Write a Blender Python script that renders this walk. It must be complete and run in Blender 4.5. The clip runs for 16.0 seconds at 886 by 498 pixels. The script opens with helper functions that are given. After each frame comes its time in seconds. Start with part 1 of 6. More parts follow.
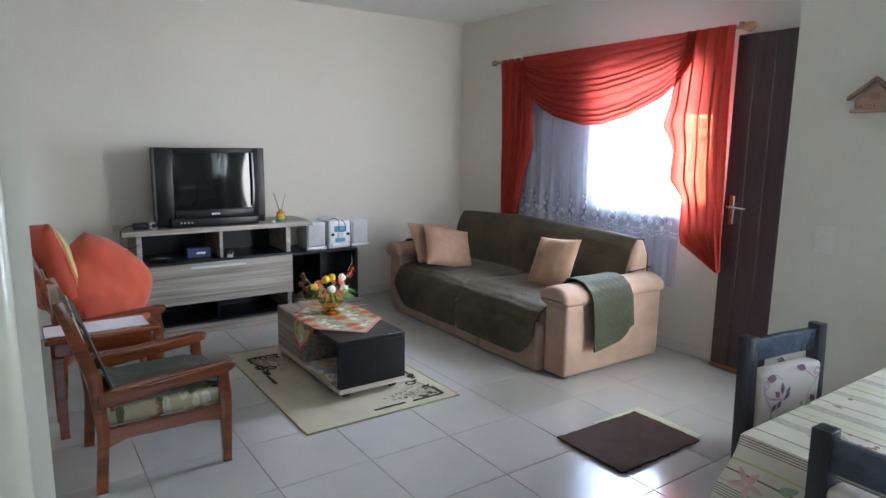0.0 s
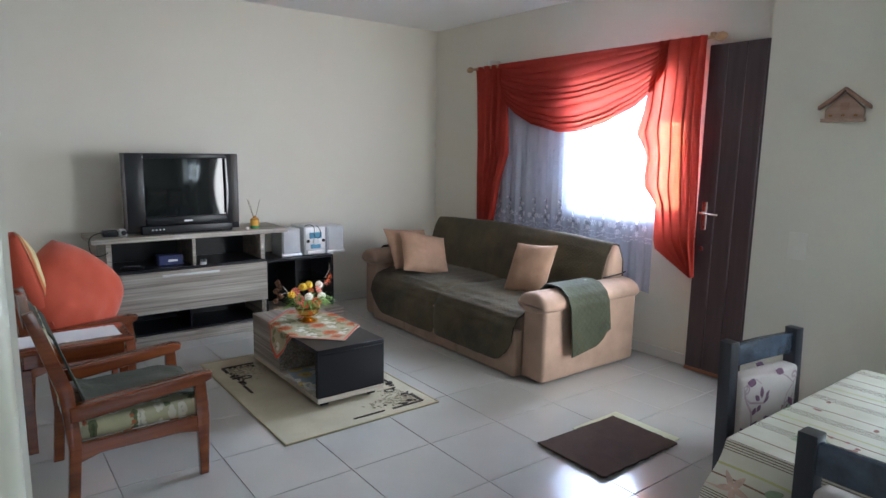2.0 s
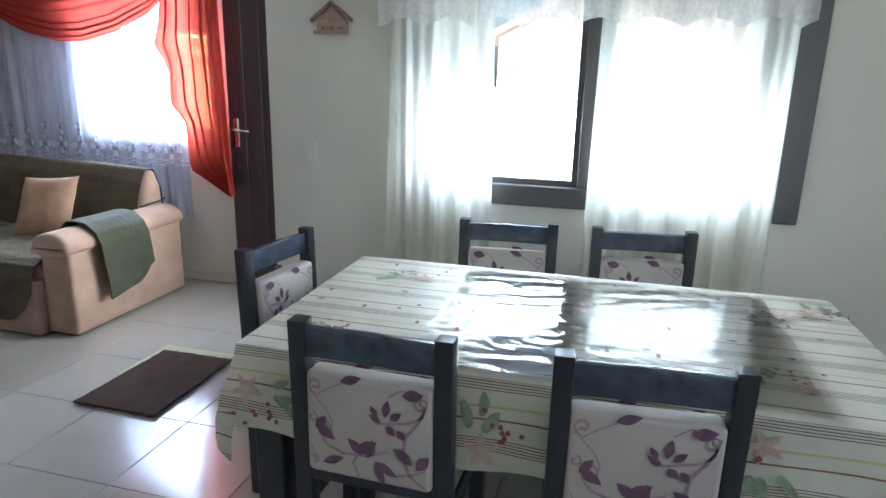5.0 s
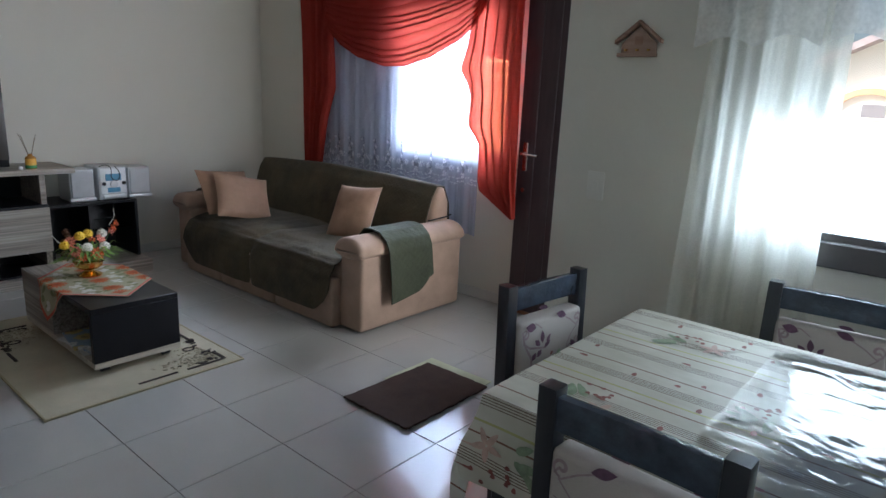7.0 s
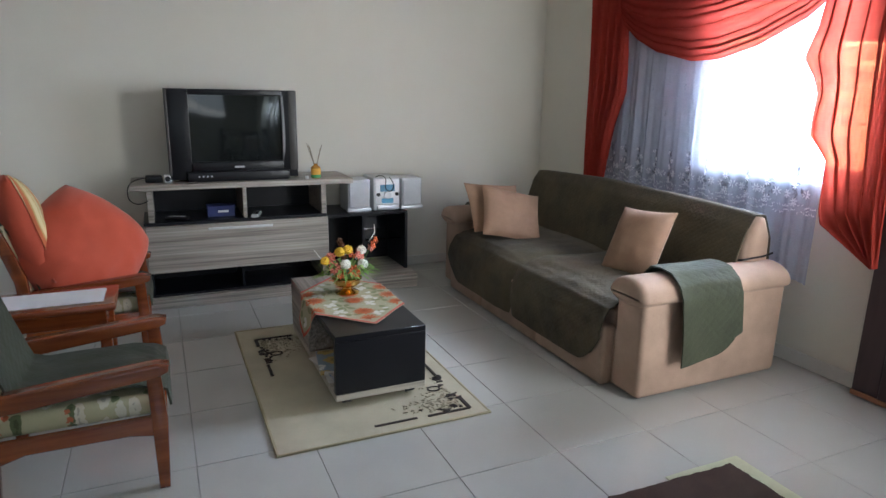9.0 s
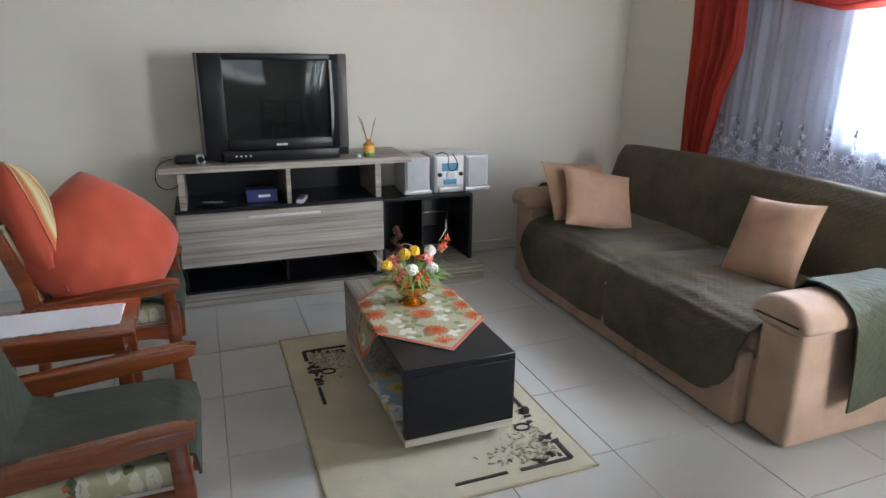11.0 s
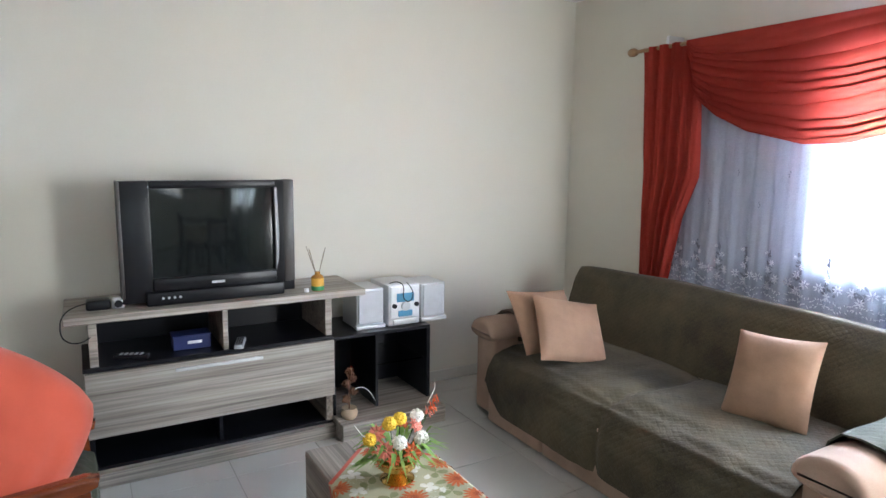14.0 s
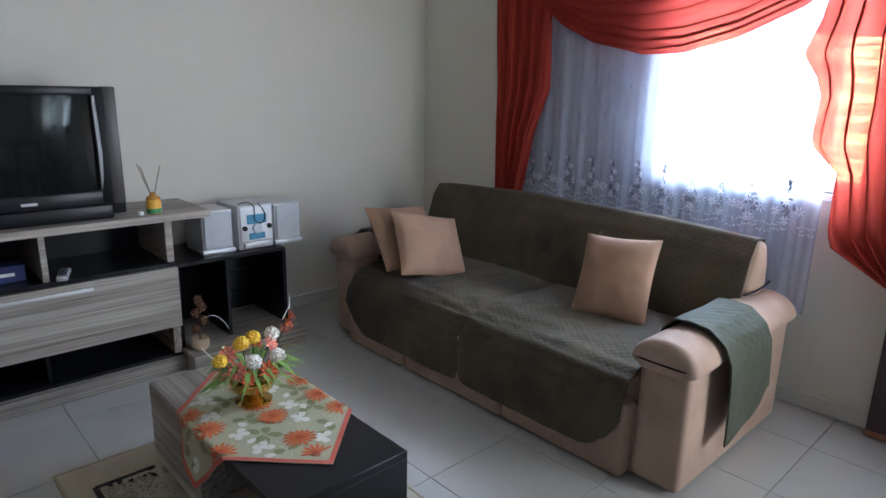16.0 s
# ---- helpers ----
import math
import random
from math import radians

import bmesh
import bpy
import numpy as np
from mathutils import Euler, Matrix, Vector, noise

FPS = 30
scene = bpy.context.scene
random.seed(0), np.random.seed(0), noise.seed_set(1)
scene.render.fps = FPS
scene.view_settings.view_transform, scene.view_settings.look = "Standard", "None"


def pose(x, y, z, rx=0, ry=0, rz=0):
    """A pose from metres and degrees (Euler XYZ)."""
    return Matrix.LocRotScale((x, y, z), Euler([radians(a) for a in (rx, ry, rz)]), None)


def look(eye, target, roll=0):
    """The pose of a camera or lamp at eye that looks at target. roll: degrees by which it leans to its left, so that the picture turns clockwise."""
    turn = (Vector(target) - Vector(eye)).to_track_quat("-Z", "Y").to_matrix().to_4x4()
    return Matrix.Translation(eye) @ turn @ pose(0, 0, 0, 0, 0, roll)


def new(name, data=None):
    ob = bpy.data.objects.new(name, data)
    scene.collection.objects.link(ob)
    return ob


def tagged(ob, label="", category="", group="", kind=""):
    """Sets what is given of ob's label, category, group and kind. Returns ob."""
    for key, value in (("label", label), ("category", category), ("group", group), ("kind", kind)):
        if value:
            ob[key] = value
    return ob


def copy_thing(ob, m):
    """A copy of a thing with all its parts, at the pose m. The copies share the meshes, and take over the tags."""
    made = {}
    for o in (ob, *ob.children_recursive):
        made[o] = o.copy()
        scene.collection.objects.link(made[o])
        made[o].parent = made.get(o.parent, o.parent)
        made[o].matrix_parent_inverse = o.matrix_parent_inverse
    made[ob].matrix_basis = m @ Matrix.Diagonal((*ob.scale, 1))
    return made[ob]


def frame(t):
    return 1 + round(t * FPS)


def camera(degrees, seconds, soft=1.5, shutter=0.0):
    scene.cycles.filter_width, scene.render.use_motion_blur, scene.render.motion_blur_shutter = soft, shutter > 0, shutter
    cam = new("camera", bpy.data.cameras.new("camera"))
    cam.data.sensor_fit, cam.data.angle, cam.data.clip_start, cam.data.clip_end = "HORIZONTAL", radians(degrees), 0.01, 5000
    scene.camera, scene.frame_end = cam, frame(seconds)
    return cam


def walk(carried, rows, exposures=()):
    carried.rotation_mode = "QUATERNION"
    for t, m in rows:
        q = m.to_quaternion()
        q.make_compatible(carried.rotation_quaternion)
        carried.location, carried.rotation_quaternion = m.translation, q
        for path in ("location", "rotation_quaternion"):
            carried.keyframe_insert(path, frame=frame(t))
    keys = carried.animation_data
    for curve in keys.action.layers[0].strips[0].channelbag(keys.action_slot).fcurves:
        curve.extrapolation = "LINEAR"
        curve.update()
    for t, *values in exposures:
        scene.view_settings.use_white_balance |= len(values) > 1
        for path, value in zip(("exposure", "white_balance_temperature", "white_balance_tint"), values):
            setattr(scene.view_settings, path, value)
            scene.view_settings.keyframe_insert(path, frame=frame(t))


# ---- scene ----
cam = camera(70.7, 16.0)
PATH = [
    (0, (-3.789, -5.175, 1.43), (-2.668, -3.56, 1.095), 0.8),
    (0.5, (-3.801, -5.170, 1.465), (-2.667, -3.526, 1.367), 0.6),
    (1, (-3.817, -5.163, 1.488), (-2.653, -3.537, 1.488), 1.3),
    (1.5, (-3.814, -5.138, 1.434), (-2.647, -3.531, 1.268), 1.4),
    (2, (-3.82, -5.143, 1.436), (-2.62, -3.575, 1.118), 1.0),
    (2.5, (-3.825, -5.139, 1.412), (-2.462, -3.727, 1.028), 0.6),
    (3, (-3.801, -5.178, 1.409), (-2.189, -4.085, 0.952), 0.6),
    (3.5, (-3.74, -5.221, 1.386), (-1.997, -4.376, 0.887), 0.9),
    (4, (-3.688, -5.259, 1.368), (-1.841, -4.689, 0.856), 1.5),
    (4.2, (-3.666, -5.27, 1.365), (-1.789, -4.81, 0.848), 1.5),
    (6.3, (-3.612, -5.239, 1.411), (-1.825, -4.487, 0.919), 0.5),
    (6.5, (-3.546, -5.228, 1.41), (-1.844, -4.296, 0.927), 1.0),
    (7, (-3.432, -5.173, 1.386), (-1.945, -3.923, 0.911), 2.7),
    (7.5, (-3.322, -5.005, 1.366), (-2.026, -3.556, 0.896), 1.7),
    (8, (-3.223, -4.852, 1.371), (-2.033, -3.312, 0.912), 1.3),
    (8.5, (-3.098, -4.742, 1.37), (-2.105, -3.073, 0.893), 0.4),
    (9, (-3.009, -4.632, 1.357), (-2.204, -2.865, 0.879), 1.1),
    (9.2, (-2.992, -4.591, 1.356), (-2.256, -2.798, 0.864), 0.5),
    (11.3, (-2.947, -3.904, 1.367), (-2.27, -2.119, 0.771), 0.7),
    (11.5, (-2.957, -3.857, 1.363), (-2.281, -2.067, 0.78), 1.1),
    (12, (-3.004, -3.682, 1.396), (-2.273, -1.861, 1.009), 1.4),
    (12.5, (-3.15, -3.495, 1.50), (-2.254, -1.713, 1.356), 1.3),
    (13, (-3.057, -3.50, 1.59), (-2.198, -1.696, 1.638), 0.3),
    (13.5, (-3.065, -3.52, 1.60), (-2.175, -1.735, 1.515), 0.9),
    (14, (-3.10, -3.49, 1.50), (-2.10, -1.784, 1.204), 0.8),
    (14.5, (-3.063, -3.565, 1.377), (-1.985, -1.915, 1.038), -0.0),
    (15, (-3.043, -3.521, 1.339), (-1.833, -1.983, 0.926), 0.4),
    (15.5, (-3.065, -3.521, 1.365), (-1.757, -2.08, 0.903), 1.1),
    (16, (-3.036, -3.443, 1.389), (-1.706, -2.033, 0.894), 1.3),
]
walk(cam, [(t, look(eye, target, roll)) for t, eye, target, roll in PATH],
     exposures=[(t, s, k, 7) for t, s, k in ((0, 1.35, 5850), (1, 1.3, 5850), (2, 1.3, 5900), (3, 1.45, 5750), (4, 1.4, 5750), (6.5, 0.75, 5750), (7, 0.45, 5800), (8, 1.0, 5950), (9, 1.1, 6000), (11.5, 1.65, 6150), (12.5, 2.3, 6150), (13, 1.95, 6150), (14, 1.8, 6000), (15, 1.35, 5800), (15.5, 1.2, 5700), (16, 0.95, 5600))])

# ---- light ----
world = bpy.data.worlds.new("world")
scene.world = world
world.use_nodes = True
_nt = world.node_tree
_sky = _nt.nodes.new("ShaderNodeTexSky")
_sky.sky_type = 'NISHITA'
_sky.sun_disc = False
_sky.dust_density = 6.0
_sky.ozone_density = 0.6
_sky.sun_elevation = radians(48)
_sky.sun_rotation = radians(300)
_nt.links.new(_sky.outputs[0], _nt.nodes["Background"].inputs[0])
_nt.nodes["Background"].inputs[1].default_value = 0.15

sun = new("sun", bpy.data.lights.new("sun", 'SUN'))
sun.data.energy = 5.0
sun.data.angle = radians(0.5)
sun.data.color = (1.0, 0.95, 0.86)
# high over the blind walls, so that no direct beam enters the room
sun.matrix_world = look((-7, 4, 9.0), (0, 0, 0))


def area(name, eye, target, w, h, watts, color):
    ob = new(name, bpy.data.lights.new(name, 'AREA'))
    ob.data.shape = 'RECTANGLE'
    ob.data.size, ob.data.size_y, ob.data.energy, ob.data.color = w, h, watts, color
    ob.matrix_world = look(eye, target)
    return ob


_sheerlight = area("daylight_window_sofa", (0.12, -2.33, 1.50), (-1, -2.30, 1.22), 0.82, 0.98, 38.0, (0.84, 0.92, 1.0))
area("daylight_window_dining", (-0.93, -5.2, 1.15), (-2, -5.2, 1.08), 1.3, 0.32, 14, (0.78, 0.90, 1.0))
_sheerlight.data.spread = radians(95)
_door = area("daylight_door", (-0.48, -3.98, 1.15), (-2.3, 0, 1.1), 0.7, 1.7, 8.5, (1.0, 0.97, 0.94))
_door.data.spread = radians(105)
# added fill lamp behind the walker, inside an assumed window that stays unseen
area("fill_kitchen", (-3.0, -7.0, 1.6), (-2.9, -5, 1.4), 1.6, 1.1, 4.5, (0.84, 0.93, 1.0))


# ---- materials ----
def _mat(name):
    m = bpy.data.materials.new(name)
    m.use_nodes = True
    nt = m.node_tree
    return m, nt, nt.nodes["Principled BSDF"]


def _coords(nt, scale=(1, 1, 1), generated=False):
    tc = nt.nodes.new("ShaderNodeTexCoord")
    mp = nt.nodes.new("ShaderNodeMapping")
    mp.inputs["Scale"].default_value = scale
    nt.links.new(tc.outputs["Generated" if generated else "Object"], mp.inputs["Vector"])
    return mp.outputs["Vector"]


def _noise(nt, vec, scale, detail=4.0, rough=0.55):
    n = nt.nodes.new("ShaderNodeTexNoise")
    n.inputs["Scale"].default_value = scale
    n.inputs["Detail"].default_value = detail
    n.inputs["Roughness"].default_value = rough
    nt.links.new(vec, n.inputs["Vector"])
    return n.outputs["Fac"]


def _ramp(nt, fac, stops, constant=False):
    r = nt.nodes.new("ShaderNodeValToRGB")
    if constant:
        r.color_ramp.interpolation = 'CONSTANT'
    el = r.color_ramp.elements
    while len(el) < len(stops):
        el.new(0.5)
    for e, (p, c) in zip(el, stops):
        e.position, e.color = p, (*c, 1)
    nt.links.new(fac, r.inputs["Fac"])
    return r.outputs["Color"]


def _mix(nt, fac, a, b, mode='MIX'):
    m = nt.nodes.new("ShaderNodeMix")
    m.data_type, m.blend_type = 'RGBA', mode
    for sock, v in ((m.inputs[0], fac), (m.inputs[6], a), (m.inputs[7], b)):
        if isinstance(v, (int, float)):
            sock.default_value = v
        elif isinstance(v, tuple):
            sock.default_value = (*v, 1)
        else:
            nt.links.new(v, sock)
    return m.outputs[2]


def _math(nt, op, a, b=0.0):
    m = nt.nodes.new("ShaderNodeMath")
    m.operation = op
    for sock, v in zip(m.inputs, (a, b)):
        if isinstance(v, (int, float)):
            sock.default_value = v
        else:
            nt.links.new(v, sock)
    return m.outputs[0]


def _bump(nt, bsdf, height, strength, dist=0.01):
    b = nt.nodes.new("ShaderNodeBump")
    b.inputs["Strength"].default_value, b.inputs["Distance"].default_value = strength, dist
    nt.links.new(height, b.inputs["Height"])
    nt.links.new(b.outputs[0], bsdf.inputs["Normal"])


def surface(name, col, rough=0.6, metal=0.0, vary=0.12, scale=6.0, fine=60.0, bump=0.15, coat=0.0, sheen=0.0, stretch=(1, 1, 1)):
    """A plain material with tone changes at two scales and fine relief."""
    m, nt, b = _mat(name)
    v = _coords(nt, stretch)
    big, small = _noise(nt, v, scale), _noise(nt, v, fine, 3)
    dark = tuple(c * (1 - vary) for c in col)
    light = tuple(min(1, c * (1 + vary)) for c in col)
    base = _ramp(nt, big, [(0.3, dark), (0.7, light)])
    base = _mix(nt, 0.35, base, _ramp(nt, small, [(0.3, dark), (0.7, light)]))
    nt.links.new(base, b.inputs["Base Color"])
    b.inputs["Roughness"].default_value, b.inputs["Metallic"].default_value = rough, metal
    b.inputs["Coat Weight"].default_value, b.inputs["Sheen Weight"].default_value = coat, sheen
    if bump:
        _bump(nt, b, small, bump, 0.004)
    return m


def wood(name, dark, light, rough=0.4, axis=0, scale=14.0, coat=0.0, streak=14.0):
    """Grain along one axis."""
    m, nt, b = _mat(name)
    st = [1.0, 1.0, 1.0]
    st[axis] = 1.0 / streak
    v = _coords(nt, tuple(st))
    g = _noise(nt, v, scale * 3.2, 6, 0.65)
    g2 = _noise(nt, v, scale * 0.8, 3)
    base = _mix(nt, 0.4, _ramp(nt, g, [(0.32, dark), (0.66, light)]), _ramp(nt, g2, [(0.3, dark), (0.7, light)]))
    nt.links.new(base, b.inputs["Base Color"])
    b.inputs["Roughness"].default_value, b.inputs["Coat Weight"].default_value = rough, coat
    _bump(nt, b, g, 0.12, 0.003)
    return m


def printed(name, ground, spots, rough=0.7, ground2=None, translucent=0.0, bump=0.1):
    """Cloth with scattered motifs: spots is a list of (colour, scale, size, offset)."""
    m, nt, b = _mat(name)
    v = _coords(nt)
    base = _ramp(nt, _noise(nt, v, 9), [(0.35, ground2 or tuple(c * 0.9 for c in ground)), (0.65, ground)])
    warp = _noise(nt, v, 40, 2)
    for colour, scale, size, off in spots:
        mp = nt.nodes.new("ShaderNodeMapping")
        mp.inputs["Location"].default_value = (off, off * 0.7, 0)
        nt.links.new(v, mp.inputs["Vector"])
        vo = nt.nodes.new("ShaderNodeTexVoronoi")
        vo.voronoi_dimensions = '2D'
        vo.inputs["Scale"].default_value = scale
        nt.links.new(mp.outputs[0], vo.inputs["Vector"])
        d = _math(nt, 'ADD', vo.outputs["Distance"], _math(nt, 'MULTIPLY', _math(nt, 'SUBTRACT', warp, 0.5), 0.35))
        hit = _math(nt, 'LESS_THAN', d, size)
        inner = _math(nt, 'LESS_THAN', d, size * 0.35)
        flower = _mix(nt, inner, colour, tuple(c * 0.65 for c in colour))
        base = _mix(nt, hit, base, flower)
    nt.links.new(base, b.inputs["Base Color"])
    b.inputs["Roughness"].default_value = rough
    _bump(nt, b, _noise(nt, v, 220, 2), bump, 0.002)
    return m


def sheer(name, col, clear, weave=260.0, glow=0.5, tint=None, streak=False):
    """Thin curtain cloth that lets part of the light through."""
    m, nt, b = _mat(name)
    nt.nodes.remove(b)
    out = nt.nodes["Material Output"]
    v = _coords(nt)
    n = _noise(nt, v, weave, 2)
    big = _noise(nt, v, 5, 3)
    tone = _ramp(nt, big, [(0.3, tuple(c * 0.92 for c in col)), (0.7, col)])
    dif, tra, see = (nt.nodes.new("ShaderNodeBsdf" + k) for k in ("Diffuse", "Translucent", "Transparent"))
    nt.links.new(tone, dif.inputs[0])
    nt.links.new(tone, tra.inputs[0])
    see.inputs[0].default_value = (*(tint or (0.5 + 0.5 * c for c in col)), 1)
    a, c = nt.nodes.new("ShaderNodeMixShader"), nt.nodes.new("ShaderNodeMixShader")
    a.inputs[0].default_value = glow
    nt.links.new(dif.outputs[0], a.inputs[1])
    nt.links.new(tra.outputs[0], a.inputs[2])
    open_weave = _math(nt, 'MULTIPLY', clear, _math(nt, 'ADD', 0.5, n))
    if streak:
        # thin clearer lines put into the cloth for window light glowing between folds
        thin = _ramp(nt, _noise(nt, _coords(nt, (1.0, 3.0, 34.0)), 1.6, 4), [(0.42, (0.4, 0.4, 0.4)), (0.60, (1, 1, 1))])
        open_weave = _math(nt, 'MULTIPLY', open_weave, _math(nt, 'POWER', thin, 1.6))
    nt.links.new(open_weave, c.inputs[0])
    nt.links.new(a.outputs[0], c.inputs[1])
    nt.links.new(see.outputs[0], c.inputs[2])
    nt.links.new(c.outputs[0], out.inputs[0])
    return m


def glowing(name, col, strength):
    m, nt, b = _mat(name)
    b.inputs["Emission Color"].default_value, b.inputs["Emission Strength"].default_value = (*col, 1), strength
    b.inputs["Base Color"].default_value = (*col, 1)
    return m


def pane_glass(name, tint=(1, 1, 1), rough=0.0):
    m, nt, b = _mat(name)
    b.inputs["Base Color"].default_value, b.inputs["Roughness"].default_value = (*tint, 1), rough
    b.inputs["Transmission Weight"].default_value, b.inputs["IOR"].default_value = 1.0, 1.45
    return m


PLASTER = surface("wall_paint", (0.68, 0.645, 0.565), 0.75, vary=0.03, scale=1.5, fine=90, bump=0.06)
CEIL = surface("ceiling_paint", (0.80, 0.79, 0.78), 0.85, vary=0.02, scale=1.5, fine=80, bump=0.05)
TILE = surface("floor_tile", (0.445, 0.435, 0.405), 0.16, vary=0.04, scale=3, fine=120, bump=0.0, coat=0.25)
GROUT = surface("grout", (0.27, 0.26, 0.245), 0.9)
SKIRT = surface("skirting_tile", (0.62, 0.60, 0.56), 0.3, vary=0.04)
DARKDOOR = wood("door_wood", (0.030, 0.017, 0.020), (0.052, 0.030, 0.034), 0.42, axis=2, scale=10)
FRAMEGREY = surface("window_frame_paint", (0.11, 0.10, 0.10), 0.45, vary=0.1)
WHITE_FRAME = surface("white_frame_paint", (0.75, 0.75, 0.75), 0.4, vary=0.04)
CHROME = surface("satin_metal", (0.62, 0.61, 0.60), 0.25, 1.0, vary=0.05, bump=0.02)
GLASS = pane_glass("window_glass")
RED = sheer("red_voile", (0.39, 0.052, 0.038), 0.06, glow=0.32, tint=(0.94, 0.245, 0.095), streak=True)
VOILE = sheer("white_voile", (0.64, 0.68, 0.84), 0.38, glow=0.45)
CREAM = sheer("cream_voile", (0.84, 0.82, 0.74), 0.30, glow=0.5)
ROD = wood("rod_wood", (0.28, 0.15, 0.07), (0.42, 0.26, 0.13), 0.4, axis=1)
SUEDE = surface("tan_suede", (0.36, 0.245, 0.18), 0.85, vary=0.22, scale=7, fine=300, bump=0.12, sheen=0.05)
SUEDE2 = surface("pillow_suede", (0.31, 0.185, 0.115), 0.85, vary=0.2, scale=9, fine=300, bump=0.15, sheen=0.04)


def quilted(name, dark, light, cool, axes, cell=0.026):
    """Brushed quilt: broad crushed patches, a cooler nap in places, fine pile, stitched diamonds along two diagonals."""
    m, nt, b = _mat(name)
    v = _coords(nt)
    base = _ramp(nt, _noise(nt, v, 2.2, 5, 0.6), [(0.36, dark), (0.66, light)])
    base = _mix(nt, _math(nt, 'MULTIPLY', _noise(nt, v, 1.1, 2), 0.6), base, cool)
    base = _mix(nt, 0.22, base, _ramp(nt, _noise(nt, v, 160, 3), [(0.35, dark), (0.65, light)]))
    nt.links.new(base, b.inputs["Base Color"])
    b.inputs["Roughness"].default_value, b.inputs["Sheen Weight"].default_value = 0.92, 0.04
    h = _math(nt, 'ADD', _math(nt, 'MULTIPLY', _noise(nt, v, 14, 3), 1.0), _math(nt, 'MULTIPLY', _noise(nt, v, 150, 2), 0.25))
    for ax in axes:
        dot = nt.nodes.new("ShaderNodeVectorMath")
        dot.operation = 'DOT_PRODUCT'
        dot.inputs[1].default_value = ax
        nt.links.new(v, dot.inputs[0])
        ridge = _math(nt, 'ABSOLUTE', _math(nt, 'SINE', _math(nt, 'MULTIPLY', dot.outputs["Value"], math.pi / cell)))
        h = _math(nt, 'ADD', h, _math(nt, 'MULTIPLY', _math(nt, 'POWER', ridge, 0.35), 0.16))
    _bump(nt, b, h, 0.5, 0.012)
    return m


QUILT = quilted("olive_quilt", (0.028, 0.021, 0.013), (0.135, 0.105, 0.050), (0.036, 0.032, 0.027), ((0.7, 0.7, 0.7), (0.7, -0.7, 0.7)))
GREENQ = quilted("green_quilt", (0.020, 0.024, 0.012), (0.055, 0.061, 0.031), (0.031, 0.036, 0.025), ((0.7, 0.7, 0.7), (0.7, 0.7, -0.7)), 0.034)
BLACK = surface("black_laminate", (0.008, 0.008, 0.011), 0.34, vary=0.1, bump=0.02)
GREYWOOD = wood("striped_grey_laminate", (0.085, 0.070, 0.058), (0.48, 0.43, 0.37), 0.45, axis=0, scale=24, streak=60)
GREYWOOD_END = wood("striped_grey_laminate_cross", (0.085, 0.070, 0.058), (0.46, 0.41, 0.35), 0.45, axis=1, scale=24, streak=60)
REDWOOD = wood("varnished_red_wood", (0.085, 0.017, 0.005), (0.26, 0.066, 0.016), 0.2, axis=0, scale=8, coat=0.6)
DARKCHAIR = wood("dark_chair_wood", (0.012, 0.013, 0.018), (0.028, 0.030, 0.040), 0.33, axis=2, scale=8, coat=0.2)
PLASTIC = surface("black_plastic", (0.008, 0.008, 0.010), 0.32, vary=0.08, bump=0.03)
SILVER = surface("silver_plastic", (0.62, 0.63, 0.65), 0.35, 0.4, vary=0.05, bump=0.02)
MESHGREY = surface("speaker_cloth", (0.52, 0.53, 0.55), 0.8, vary=0.1, fine=400, bump=0.3)
for _m in (BLACK, PLASTIC):
    _m.node_tree.nodes["Principled BSDF"].inputs["Specular IOR Level"].default_value = 0.3
SCREEN = surface("tv_glass", (0.010, 0.012, 0.012), 0.06, vary=0.02, bump=0.0)
ORANGE = surface("orange_cotton", (0.47, 0.068, 0.028), 0.85, vary=0.08, scale=8, fine=350, bump=0.15, sheen=0.2)
WHITECLOTH = surface("white_crochet", (0.75, 0.74, 0.76), 0.9, vary=0.05, fine=160, bump=0.6)
FRIDGE = surface("white_enamel", (0.64, 0.61, 0.50), 0.28, vary=0.02, bump=0.0, coat=0.3)
BROWN = surface("brown_mat_pile", (0.055, 0.030, 0.022), 0.95, vary=0.25, scale=14, fine=260, bump=0.6)
CREAMRUG = surface("cream_rug_pile", (0.42, 0.375, 0.27), 0.95, vary=0.15, scale=5, fine=240, bump=0.6)
RUGBLACK = surface("black_rug_pile", (0.03, 0.022, 0.018), 0.95, vary=0.3, scale=40, fine=240, bump=0.6)
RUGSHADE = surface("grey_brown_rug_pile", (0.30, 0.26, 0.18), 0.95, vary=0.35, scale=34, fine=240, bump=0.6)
GOLD = surface("polished_brass", (0.72, 0.46, 0.14), 0.18, 1.0, vary=0.06, bump=0.02)
LAMPGLOW = glowing("lamp_diffuser", (1.0, 0.98, 0.95), 3.0)


# ---- mesh helpers ----
def bm_box(bm, lo, hi, bevel=0.0, seg=2, m=None):
    vs = bmesh.ops.create_cube(bm, size=1.0)["verts"]
    lo, hi = Vector(lo), Vector(hi)
    mid, siz = (lo + hi) / 2, hi - lo
    for v in vs:
        v.co = Vector((v.co.x * siz.x, v.co.y * siz.y, v.co.z * siz.z)) + mid
    if m:
        bmesh.ops.transform(bm, matrix=m, verts=vs)
    if bevel > 0:
        es = list({e for v in vs for e in v.link_edges})
        bmesh.ops.bevel(bm, geom=es, offset=bevel, segments=seg, profile=0.5, affect='EDGES')
    return bm


def box(lo, hi, bevel=0.0, seg=2, m=None):
    return bm_box(bmesh.new(), lo, hi, bevel, seg, m)


